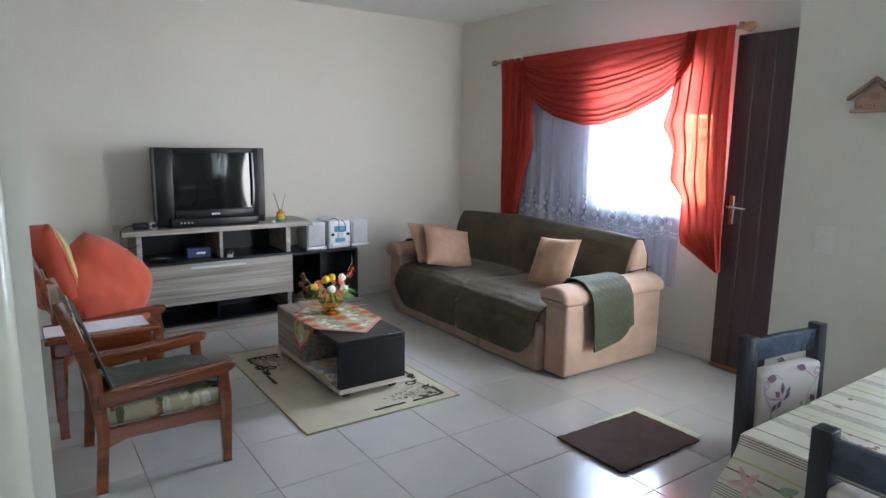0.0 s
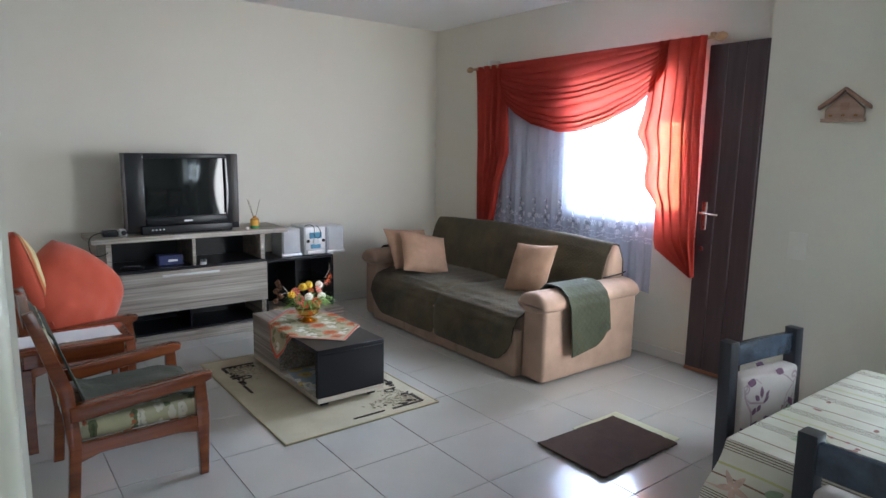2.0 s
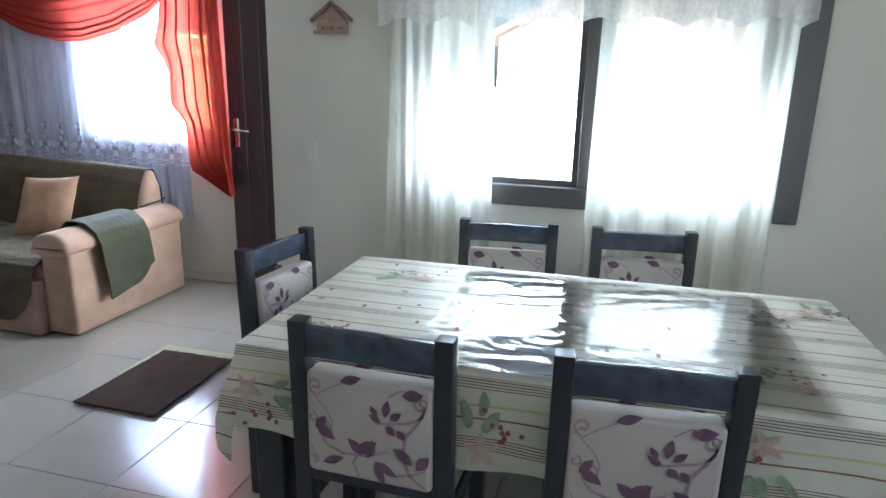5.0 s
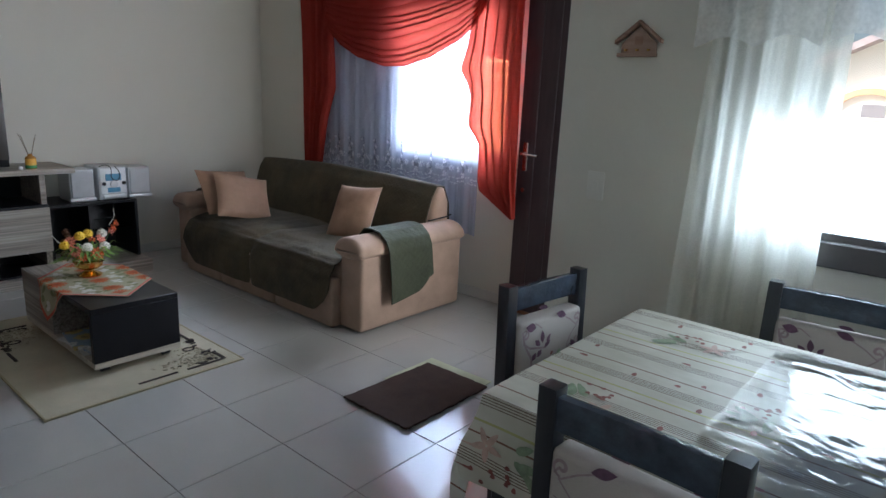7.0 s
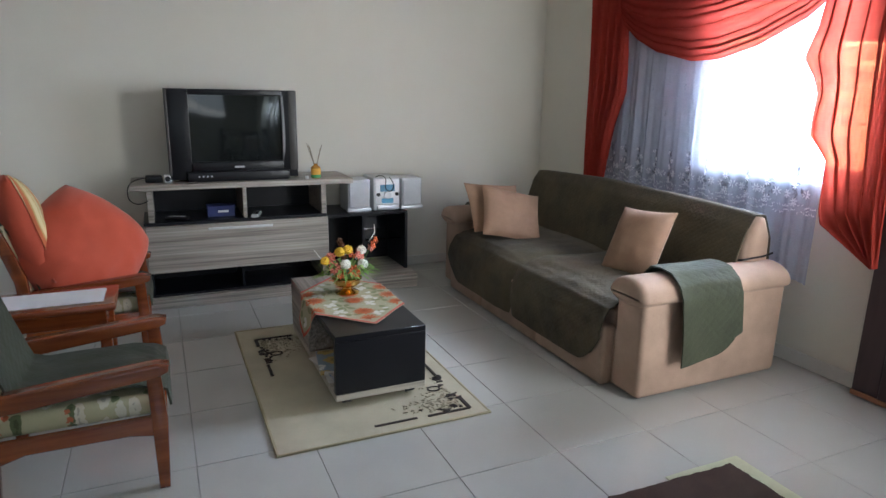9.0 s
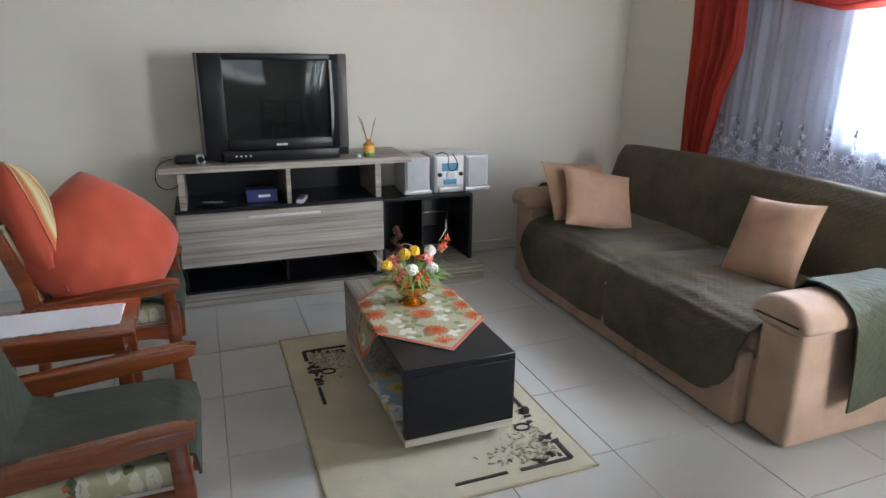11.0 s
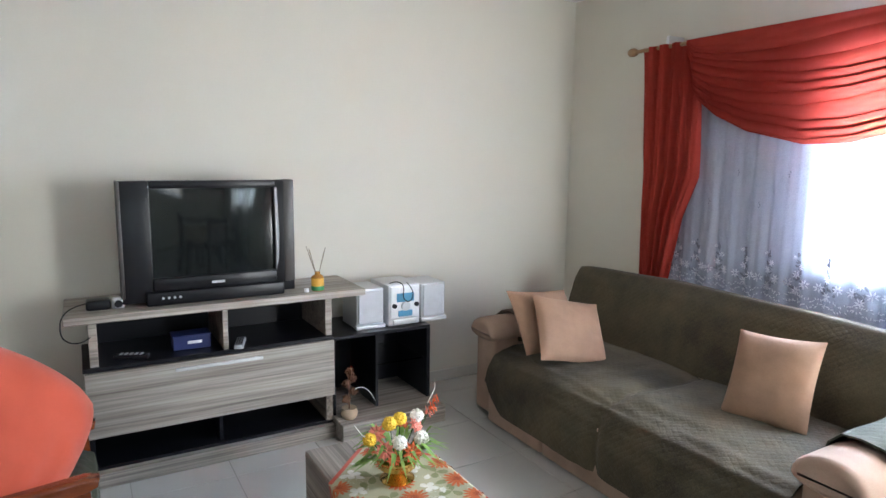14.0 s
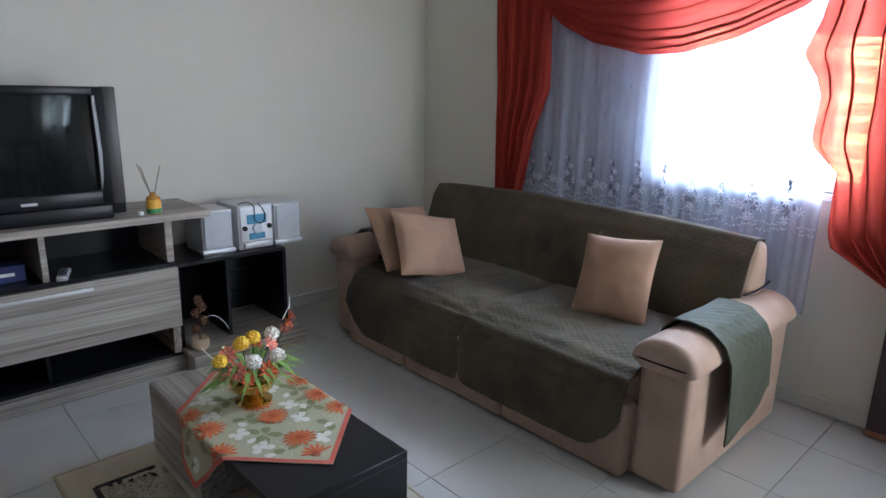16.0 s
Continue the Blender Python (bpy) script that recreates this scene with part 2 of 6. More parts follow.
def bm_cyl(bm, a, b, r, r2=None, seg=20, caps=True):
    a, b = Vector(a), Vector(b)
    d = b - a
    m = Matrix.Translation((a + b) / 2) @ d.to_track_quat('Z', 'Y').to_matrix().to_4x4()
    bmesh.ops.create_cone(bm, cap_ends=caps, segments=seg, radius1=r, radius2=r if r2 is None else r2, depth=d.length, matrix=m)
    return bm


def cyl(a, b, r, r2=None, seg=20):
    return bm_cyl(bmesh.new(), a, b, r, r2, seg)


def ball(c, r, squash=(1, 1, 1), u=12, v=8, bm=None):
    bm = bm or bmesh.new()
    bmesh.ops.create_uvsphere(bm, u_segments=u, v_segments=v, radius=1.0, matrix=Matrix.Translation(c) @ Matrix.Diagonal((r * squash[0], r * squash[1], r * squash[2], 1)))
    return bm


def lathe(profile, seg=28, centre=(0, 0, 0)):
    bm = bmesh.new()
    rings = []
    for r, z in profile:
        rings.append([bm.verts.new((centre[0] + r * math.cos(2 * math.pi * k / seg), centre[1] + r * math.sin(2 * math.pi * k / seg), centre[2] + z)) for k in range(seg)])
    for a, b in zip(rings, rings[1:]):
        for k in range(seg):
            bm.faces.new((a[k], a[(k + 1) % seg], b[(k + 1) % seg], b[k]))
    for ring in (rings[0], rings[-1]):
        if (ring[0].co - ring[seg // 2].co).length > 1e-4:
            bm.faces.new(ring)
    bmesh.ops.recalc_face_normals(bm, faces=bm.faces)
    return bm


def sheet(f, nu, nv, thick=0.0):
    """A grid over u, v in 0..1 at f(u, v); thick gives it a second side."""
    bm = bmesh.new()
    g = [[bm.verts.new(f(i / nu, j / nv)) for j in range(nv + 1)] for i in range(nu + 1)]
    for i in range(nu):
        for j in range(nv):
            bm.faces.new((g[i][j], g[i + 1][j], g[i + 1][j + 1], g[i][j + 1]))
    if thick:
        bm.normal_update()
        low = [[bm.verts.new(v.co - v.normal * thick) for v in row] for row in g]
        for i in range(nu):
            for j in range(nv):
                bm.faces.new((low[i][j + 1], low[i + 1][j + 1], low[i + 1][j], low[i][j]))
        ring = [(i, 0) for i in range(nu)] + [(nu, j) for j in range(nv)] + [(i, nv) for i in range(nu, 0, -1)] + [(0, j) for j in range(nv, 0, -1)]
        for (a, b), (c, d) in zip(ring, ring[1:] + ring[:1]):
            bm.faces.new((g[c][d], g[a][b], low[a][b], low[c][d]))
    return bm


def prism(outline, axis, a, b, bevel=0.0, seg=3):
    """An outline of 2D points drawn out along an axis from a to b."""
    bm = bmesh.new()

    def put(p, w):
        q = list(p)
        q.insert(axis, w)
        return bm.verts.new(q)
    ra, rb = [put(p, a) for p in outline], [put(p, b) for p in outline]
    n = len(outline)
    for k in range(n):
        bm.faces.new((ra[k], ra[(k + 1) % n], rb[(k + 1) % n], rb[k]))
    fa, fb = bm.faces.new(ra), bm.faces.new(rb)
    bmesh.ops.recalc_face_normals(bm, faces=bm.faces)
    if bevel:
        bmesh.ops.bevel(bm, geom=list(set(fa.edges) | set(fb.edges)), offset=bevel, segments=seg, profile=0.5, affect='EDGES')
    return bm


def pillow(w, h, t, n=18, ear=0.06, round_=0.0):
    """A cushion in the xz plane, centred, with drawn-out corners and soft creases."""
    bm = bmesh.new()
    for side in (1, -1):
        g = []
        for i in range(n + 1):
            row = []
            for j in range(n + 1):
                u, v = 2 * i / n - 1, 2 * j / n - 1
                pinch = 1 - ear * (1 - u * u) * abs(v) ** 3
                pinch2 = 1 - ear * (1 - v * v) * abs(u) ** 3
                d = max(0, (1 - abs(u) ** 2.6)) ** 0.55 * max(0, (1 - abs(v) ** 2.6)) ** 0.55
                d *= 1 + 0.13 * noise.noise(Vector((u * 1.7, v * 1.7, side * 3 + w))) + 0.07 * noise.noise(Vector((u * 4.5 + v, v * 4.5, side * 5 + w)))
                row.append(bm.verts.new((u * w / 2 * pinch2 * math.sqrt(1 - round_ * v * v / 2), side * t / 2 * d, v * h / 2 * pinch * math.sqrt(1 - round_ * u * u / 2))))
            g.append(row)
        for i in range(n):
            for j in range(n):
                bm.faces.new((g[i][j], g[i + 1][j], g[i + 1][j + 1], g[i][j + 1]))
    bmesh.ops.remove_doubles(bm, verts=bm.verts, dist=0.0005)
    bmesh.ops.recalc_face_normals(bm, faces=bm.faces)
    return bm


def link(name, bm, material, smooth=40):
    me = bpy.data.meshes.new(name)
    bm.to_mesh(me)
    bm.free()
    if smooth:
        me.polygons.foreach_set("use_smooth", [True] * len(me.polygons))
        me.set_sharp_from_angle(angle=radians(smooth))
    me.materials.append(material)
    return new(name, me)


def part(name, bm, material, parent, label="", smooth=40):
    ob = link(name, bm, material, smooth)
    ob.parent = parent
    if label:
        ob["label"] = label
    return ob


def thing(name, m, label, category, group="", kind=""):
    ob = new(name)
    ob.empty_display_size = 0.1
    ob.matrix_world = m if isinstance(m, Matrix) else Matrix.Translation(m)
    return tagged(ob, label, category, group, kind)


def whole(name, bm, material, label, category, group="", kind="", smooth=40):
    return tagged(link(name, bm, material, smooth), label, category, group, kind)


def structure(name, bm, material, label="", smooth=30):
    return tagged(link(name, bm, material, smooth), label, "", "", "structure")


# ---- structure ----
H, JX, JY, LEFT, BACK = 2.57, -1.05, -3.79, -4.45, -7.3
T = 0.15


def wall_with_hole(name, axis, at, a, b, hole=None, label="", side=1):
    """A wall across x (axis 0) or y (axis 1), thick outwards, from a to b, with a hole (a0, a1, z0, z1)."""
    bm = bmesh.new()
    lo, hi = sorted((at, at + side * T))

    def piece(p, q, z0, z1):
        if q - p > 1e-4 and z1 - z0 > 1e-4:
            if axis == 0:
                bm_box(bm, (lo, p, z0), (hi, q, z1))
            else:
                bm_box(bm, (p, lo, z0), (q, hi, z1))
    if hole:
        h0, h1, z0, z1 = hole
        piece(a, h0, 0, H)
        piece(h1, b, 0, H)
        piece(h0, h1, 0, z0)
        piece(h0, h1, z1, H)
    else:
        piece(a, b, 0, H)
    return structure(name, bm, PLASTER, label, smooth=0)


WIN1 = (-2.78, -1.83, 0.99, 2.08)
WIN2 = (-5.99, -4.42, 0.89, 2.08)
DOOR = (-0.90, -0.06, 0.0, 2.12)
wall_with_hole("wall_north", 1, 0.0, LEFT - T, T, None, "cream painted wall behind the television")
wall_with_hole("wall_east", 0, 0.0, JY - T, 0.0, WIN1, "cream painted wall with a curtained window behind the sofa")
wall_with_hole("wall_porch", 1, JY, JX + T, 0.0, DOOR, "cream painted short wall with the open entrance doorway", -1)
wall_with_hole("wall_dining", 0, JX, BACK - T, JY, WIN2, "cream painted wall with a wide window beside the dining table")
wall_with_hole("wall_west", 0, LEFT, BACK, 0.0, None, "cream painted plain wall", -1)
structure("wall_kitchen", box((LEFT, -3.75, 0), (-3.765, -3.60, H)), PLASTER, "cream painted partition stub beside the refrigerator", smooth=0)
wall_with_hole("wall_south", 1, BACK, LEFT - T, JX, (-3.9, -2.1, 1.05, 2.1), "cream painted kitchen wall", -1)
structure("ceiling", box((LEFT - T, BACK - T, H), (T, T, H + 0.12)), CEIL, "white painted plaster ceiling", smooth=0)
floor = structure("floor", box((LEFT - T, BACK - T, -0.12), (T, T, -0.004)), GROUT, "glossy off-white square floor tiles with dark thin joints", smooth=0)

# skirting tiles along the visible walls
bm = bmesh.new()
bm_box(bm, (LEFT, -0.012, 0.0), (-0.012, -0.001, 0.075), 0.003, 1)
bm_box(bm, (-0.012, JY, 0.0), (-0.001, -0.001, 0.075), 0.003, 1)
bm_box(bm, (JX - 0.012, BACK, 0.0), (JX - 0.001, JY, 0.075), 0.003, 1)
structure("baseboard", bm, SKIRT, "low beige skirting tiles along the walls")

# outdoors
GROUND = surface("garden_ground", (0.42, 0.39, 0.32), 0.95, vary=0.3, scale=0.6, fine=9, bump=0.4)
PORCH = surface("porch_tile", (0.50, 0.42, 0.32), 0.5, vary=0.1)
HOUSEWALL = surface("neighbour_plaster", (0.85, 0.83, 0.79), 0.85, vary=0.05, scale=1)
ROOFTILE = surface("roof_tile", (0.36, 0.30, 0.31), 0.8, vary=0.25, scale=5, fine=30)
LEAF = surface("hedge_leaf", (0.075, 0.13, 0.03), 0.6, vary=0.4, scale=12)
bm = bmesh.new()
bm_box(bm, (-300, -300, -0.30), (300, 300, -0.15))
structure("ground", bm, GROUND, "dry garden ground around the house", smooth=0)
structure("pavement", box((JX + T, -6.6, -0.15), (2.2, JY - T, -0.02)), PORCH, "beige tiled porch outside the entrance door", smooth=0)


def neighbour_house():
    h = thing("house", Matrix.Translation((17.0, -5.3, -0.15)) @ Matrix.Diagonal((1.25, 1.25, 1.25, 1)), "pale plastered neighbour house with a grey tiled gable roof", "house")
    part("wall", prism([(-2.9, 0), (2.9, 0), (2.9, 2.4), (0, 3.85), (-2.9, 2.4)], 0, 0, 6), HOUSEWALL, h, smooth=0)
    part("roof", prism([(-3.2, 2.38), (0, 3.98), (3.2, 2.38), (3.2, 2.22), (0, 3.82), (-3.2, 2.22)], 0, -0.5, 6.3), ROOFTILE, h, "grey-brown tile gable roof", smooth=0)
    arch = [(2.1 - 0.70 * math.cos(math.pi * k / 16), 1.35 + 0.46 * math.sin(math.pi * k / 16)) for k in range(17)]
    arch += [(2.1 + 0.56 * math.cos(math.pi * k / 16), 1.35 + 0.33 * math.sin(math.pi * k / 16)) for k in range(17)]
    part("trim", prism(arch, 0, -0.12, 0.02), ORANGEPAINT, h, "pale orange painted arch over the opening", smooth=0)
    w = part("window", box((-0.03, 1.75, 1.15), (0.02, 2.3, 1.52)), HOUSEWALL, h, smooth=0)
    part("pane", box((-0.04, 1.80, 1.20), (-0.028, 2.25, 1.47)), DARKPANE, w, smooth=0)


ORANGEPAINT = surface("orange_paint", (0.72, 0.42, 0.24), 0.7)
DARKPANE = surface("dark_pane", (0.28, 0.26, 0.28), 0.2, bump=0)
neighbour_house()


def hedge():
    bm = bmesh.new()
    rnd = random.Random(5)
    for _ in range(1500):
        c = Vector((3.0 + rnd.uniform(-0.3, 0.3), rnd.uniform(-10, -0.5), -0.15 + rnd.random() ** 0.7 * 0.55))
        m = Matrix.Translation(c) @ Euler((rnd.uniform(0, 6), rnd.uniform(0, 6), rnd.uniform(0, 6))).to_matrix().to_4x4()
        s = rnd.uniform(0.05, 0.10)
        vs = [bm.verts.new(m @ Vector(p)) for p in ((-s, 0, 0), (0, -s * 0.5, 0.01), (s, 0, 0), (0, s * 0.5, 0.01))]
        bm.faces.new(vs)
    return whole("hedge", bm, LEAF, "clipped green hedge along the garden", "hedge", kind="stuff", smooth=0)


hedge()


# ---- windows and door ----
def window_sofa():
    y0, y1, z0, z1 = WIN1
    w = thing("window_1", (0, 0, 0), "white framed window behind sheer and red curtains", "window", kind="structure")
    bm = bmesh.new()
    for lo, hi in (((0.05, y0, z0), (0.11, y0 + 0.05, z1)), ((0.05, y1 - 0.05, z0), (0.11, y1, z1)), ((0.05, y0 + 0.05, z0), (0.11, y1 - 0.05, z0 + 0.05)), ((0.05, y0 + 0.05, z1 - 0.05), (0.11, y1 - 0.05, z1))):
        bm_box(bm, lo, hi, 0.004, 1)
    part("window_frame", bm, WHITE_FRAME, w)
    part("mullion", box((0.055, -2.20, z0 + 0.05), (0.105, -2.155, z1 - 0.05), 0.004, 1), WHITE_FRAME, w)
    for a, b in ((y0 + 0.05, -2.20), (-2.155, y1 - 0.05)):
        p = part("pane", box((0.077, a, z0 + 0.05), (0.083, b, z1 - 0.05)), GLASS, w, smooth=0)
        p.visible_shadow = False
    part("window_sill", box((-0.03, y0 - 0.04, z0 - 0.03), (0.05, y1 + 0.04, z0), 0.004, 1), WHITE_FRAME, w)


window_sofa()


def window_dining():
    y0, y1, z0, z1 = WIN2
    w = thing("window_2", (0, 0, 0), "wide window with a dark grey-brown frame beside the dining table", "window", kind="structure")
    x0, x1 = JX - 0.02, JX + 0.09
    bm = bmesh.new()
    bm_box(bm, (x0, y0, z0), (x1, y0 + 0.15, z1), 0.004, 1)
    bm_box(bm, (x0, y1 - 0.09, z0), (x1, y1, z1), 0.004, 1)
    bm_box(bm, (x0, y0 + 0.15, z0), (x1, y1 - 0.09, z0 + 0.085), 0.004, 1)
    bm_box(bm, (x0, y0 + 0.15, z1 - 0.085), (x1, y1 - 0.09, z1), 0.004, 1)
    part("window_frame", bm, FRAMEGREY, w)
    part("mullion", box((x0 + 0.005, -5.245, z0 + 0.085), (x1 - 0.01, -5.165, z1 - 0.085), 0.004, 1), FRAMEGREY, w)
    for a, b in ((y0 + 0.15, -5.245), (-5.165, y1 - 0.09)):
        p = part("pane", box((JX + 0.03, a, z0 + 0.085), (JX + 0.036, b, z1 - 0.085)), GLASS, w, smooth=0)
        p.visible_shadow = False
        bm = bmesh.new()
        for lo, hi in (((a, z0 + 0.085), (b, z0 + 0.11)), ((a, z1 - 0.11), (b, z1 - 0.085)), ((a, z0 + 0.11), (a + 0.025, z1 - 0.11)), ((b - 0.025, z0 + 0.11), (b, z1 - 0.11))):
            bm_box(bm, (JX + 0.015, lo[0], lo[1]), (JX + 0.05, hi[0], hi[1]))
        part("sash", bm, FRAMEGREY, w)


window_dining()


def roller_shutter():
    """Edge of the pale slatted shutter behind the dining window's pane."""
    sh = thing("roller_shutter", (0, 0, 0), "pale slatted shutter edge behind the dining window", "shutter", kind="structure")
    part("guide_rail", box((JX + 0.10, WIN2[0] + 0.002, WIN2[2] + 0.002), (JX + 0.13, WIN2[0] + 0.165, WIN2[3] - 0.002)), FRAMEGREY, sh, smooth=0)
    for k in range(26):
        z = WIN2[2] + 0.05 + 0.042 * k
        part("slat", box((JX + 0.102, WIN2[0] + 0.165, z), (JX + 0.122, WIN2[0] + 0.205, z + 0.030), 0.004, 1), WHITE_FRAME, sh)


roller_shutter()

# assumed window behind the walker, never in view, added to go with the fill lamp
kw = thing("assumed_window", (0, 0, 0), "assumed plain white window behind the walker, unseen", "window", kind="structure")
bm = bmesh.new()
for lo, hi in (((-3.9, 1.05), (-3.85, 2.1)), ((-2.15, 1.05), (-2.1, 2.1)), ((-3.85, 1.05), (-2.15, 1.1)), ((-3.85, 2.05), (-2.15, 2.1)), ((-3.02, 1.1), (-2.98, 2.05))):
    bm_box(bm, (lo[0], BACK - 0.1, lo[1]), (hi[0], BACK - 0.04, hi[1]))
part("window_frame", bm, WHITE_FRAME, kw, smooth=0)


def entrance_door():
    d = thing("door_1", (0, 0, 0), "dark brown wooden plank door standing open flat against the wall", "door", kind="structure")
    x0, x1, ya, yb = -0.085, -0.045, JY + 0.01, -2.945
    n = 7
    step = (yb - ya) / n
    part("panel", box((x0 + 0.008, ya, 0.012), (x1, yb, 2.095)), DARKDOOR, d, smooth=0)
    for k in range(n):
        part("plank", box((x0, ya + k * step + 0.0008, 0.014), (x0 + 0.012, ya + (k + 1) * step - 0.0008, 2.093), 0.003, 1), DARKDOOR, d, smooth=0)
    part("weather_strip", box((x0 - 0.006, ya, 0.012), (x0, yb, 0.035)), surface("copper_brown_strip", (0.22, 0.09, 0.04), 0.5), d, "reddish brown strip along the bottom", smooth=0)
    hy = yb - 0.055
    hplate = part("handle_plate", box((x0 - 0.006, hy - 0.018, 0.95), (x0, hy + 0.018, 1.13), 0.003, 2), CHROME, d, "satin metal plate")
    bm = cyl((x0, hy, 1.06), (x0 - 0.05, hy, 1.06), 0.009)
    bm_cyl(bm, (x0 - 0.045, hy + 0.008, 1.06), (x0 - 0.045, hy - 0.115, 1.055), 0.008)
    part("handle", bm, CHROME, hplate, "satin metal lever")
    part("lock", cyl((x0, hy, 0.83), (x0 - 0.006, hy, 0.83), 0.014), CHROME, d, "round lock plate")
    # jambs of the doorway
    f = thing("door_frame", (0, 0, 0), "dark brown wooden frame of the entrance doorway", "door frame", kind="structure")
    for lo, hi in (((DOOR[0], 0), (DOOR[0] + 0.035, DOOR[3])), ((DOOR[1] - 0.035, 0), (DOOR[1], DOOR[3])), ((DOOR[0] + 0.035, DOOR[3] - 0.035), (DOOR[1] - 0.035, DOOR[3]))):
        part("jamb", box((lo[0], JY - T + 0.003, lo[1]), (hi[0], JY - 0.003, hi[1])), DARKDOOR, f, smooth=0)


entrance_door()


# ---- curtains ----
def wave(y, k=42.0, amp=0.018):
    return amp * (math.sin(k * y) + 0.45 * math.sin(2.3 * k * y + 1.3) + 0.3 * math.sin(0.37 * k * y + 0.4))


# white stitching against the window: its backlit shade is put into this grey
THREAD = surface("backlit_dark_thread", (0.20, 0.205, 0.26), 0.9)
WHITETHREAD = sheer("white_thread", (0.86, 0.87, 0.93), 0.04, glow=0.5)


def sofa_curtain():
    c = thing("curtain_set", (0, 0, 0), "red voile swag curtain over white embroidered sheer on a rod", "curtain")
    ZR = 2.135
    rod = part("rod", cyl((-0.12, -0.70, ZR), (-0.12, -3.00, ZR), 0.011), ROD, c, "slim wooden rod")
    for s, y in ((1, -0.70), (-1, -3.00)):
        part("finial", ball((-0.12, y + s * 0.035, ZR), 0.026, (1, 1.5, 1)), ROD, rod)
    for y, mt in ((-0.93, WHITE_FRAME), (-2.975, ROD)):
        part("bracket", box((-0.13, y - 0.012, ZR - 0.012), (-0.002, y + 0.012, ZR + (0.06 if y > -1 else 0.03)), 0.004, 1), mt, rod)

    def lerp(tab, t):
        for (t0, *p), (t1, *q) in zip(tab, tab[1:]):
            if t <= t1:
                f = (t - t0) / (t1 - t0)
                return [x * (1 - f) + y * f for x, y in zip(p, q)]
        return list(tab[-1][1:])

    def white(u, v):
        y = -0.95 - u * 1.69
        z = 2.10 - v * (2.10 - 0.46)
        return (-0.075 + wave(y, 46, 0.013) * (0.6 + 0.4 * v), y, z)
    sh = part("sheer", sheet(white, 330, 24), VOILE, c, "white embroidered voile")
    # embroidered sprigs in a band across the sheer: openwork coloured dark as if backlit, among white petals
    rnd = random.Random(3)

    def stitch(bm, yy, zz, length, wide, tilt, lift):
        cc = Vector((-0.079 - lift + wave(yy, 46, 0.013) * 0.88, yy, zz))
        d, e = Vector((0, math.cos(tilt), math.sin(tilt))) * length, Vector((0, -math.sin(tilt), math.cos(tilt))) * wide
        bm.faces.new([bm.verts.new(cc + q) for q in (-d, -0.35 * d - e, 0.45 * d - 0.8 * e, d, 0.45 * d + 0.8 * e, -0.35 * d + e)])
    dark, pale = bmesh.new(), bmesh.new()
    for k in range(11):
        y0 = -1.04 - k * 0.146 + rnd.uniform(-0.008, 0.008)
        for n in range(20):
            up = rnd.random() ** 1.3
            stitch(dark, y0 + rnd.uniform(-0.036, 0.030) * (1.05 - up), 0.875 + 0.175 * up, rnd.uniform(0.008, 0.019), rnd.uniform(0.003, 0.007), rnd.choice((0.5, 2.5, 1.5, 1.2)) + rnd.uniform(-0.3, 0.3), 0.0)
        for cy, cz, r in ((-0.048, 0.905, 0.024), (0.046, 0.90, 0.024), (0.004, 0.945, 0.020), (-0.022, 0.985, 0.015), (0.016, 1.03, 0.011), (0.0, 0.865, 0.022)):
            for q in range(7):
                a = 2 * math.pi * (q + rnd.random() * 0.3) / 7
                stitch(pale, y0 + cy + 0.6 * r * math.cos(a), cz + 0.6 * r * math.sin(a), 0.5 * r, 0.17 * r, a, 0.002)
        for n in range(3):
            stitch(dark, y0 + 0.07 + rnd.uniform(-0.01, 0.01), 1.26 + 0.16 * (k % 2) + 0.012 * n, 0.006, 0.003, rnd.uniform(0, 3), 0.0)
    # scalloped lace band under the sprigs
    for k in range(150):
        yy = -0.96 - k * 0.0112
        for n in range(2):
            stitch(pale, yy + rnd.uniform(-0.004, 0.004), 0.80 + 0.03 * n + 0.02 * abs(math.sin(k * 0.24)) + rnd.uniform(-0.008, 0.008), rnd.uniform(0.005, 0.010), 0.003, rnd.uniform(0, 3.1), 0.001)
    part("embroidery", dark, THREAD, sh, "openwork flower sprigs, coloured dark as against the light", smooth=0)["kind"] = "stuff"
    part("embroidery", pale, WHITETHREAD, sh, "white stitched petals and lace band", smooth=0)["kind"] = "stuff"

    def left_tail(u, v):
        inner = lerp([(0, -1.19), (0.55, -1.195), (0.72, -1.11), (1, -1.04)], v)[0]
        outer = -0.755 - 0.085 * v
        y = outer + (inner - outer) * u
        z = ZR + 0.012 - v * (ZR + 0.012 - 0.79)
        return (-0.135 + wave(u * 0.5 + 0.06 * v, 62, 0.016), y, z)
    part("left_tail", sheet(left_tail, 60, 40), RED, c, "gathered red voile tail")

    LOW = [(0, 2.00), (0.03, 1.84), (0.12, 1.73), (0.24, 1.64), (0.42, 1.575), (0.55, 1.58), (0.70, 1.635), (0.86, 1.745), (0.94, 1.84), (1, 1.98)]

    def swag(u, v):
        # folds sag between the two tails, deepest left of the middle
        y = -1.10 - u * 1.60
        top = ZR + 0.012
        low = lerp(LOW, u)[0]
        w = v ** 0.85
        z = top - w * (top - low)
        s = (top - low) / 0.58
        # pleats double back on themselves, so that the cloth lies one to three layers thick
        a = v * 62 + u * 5.0 + 4.5 * noise.noise(Vector((u * 1.6, v * 4.5, 2)))
        amp = min(1, 4 * v) * s * min(1, 12 * (1 - v) + 0.15)
        fold = 0.016 * math.sin(a) * amp
        return (-0.150 - 0.055 * s * math.sin(math.pi * min(1, v * 1.05)) + fold, y, z + 0.0155 * math.cos(a) * amp)
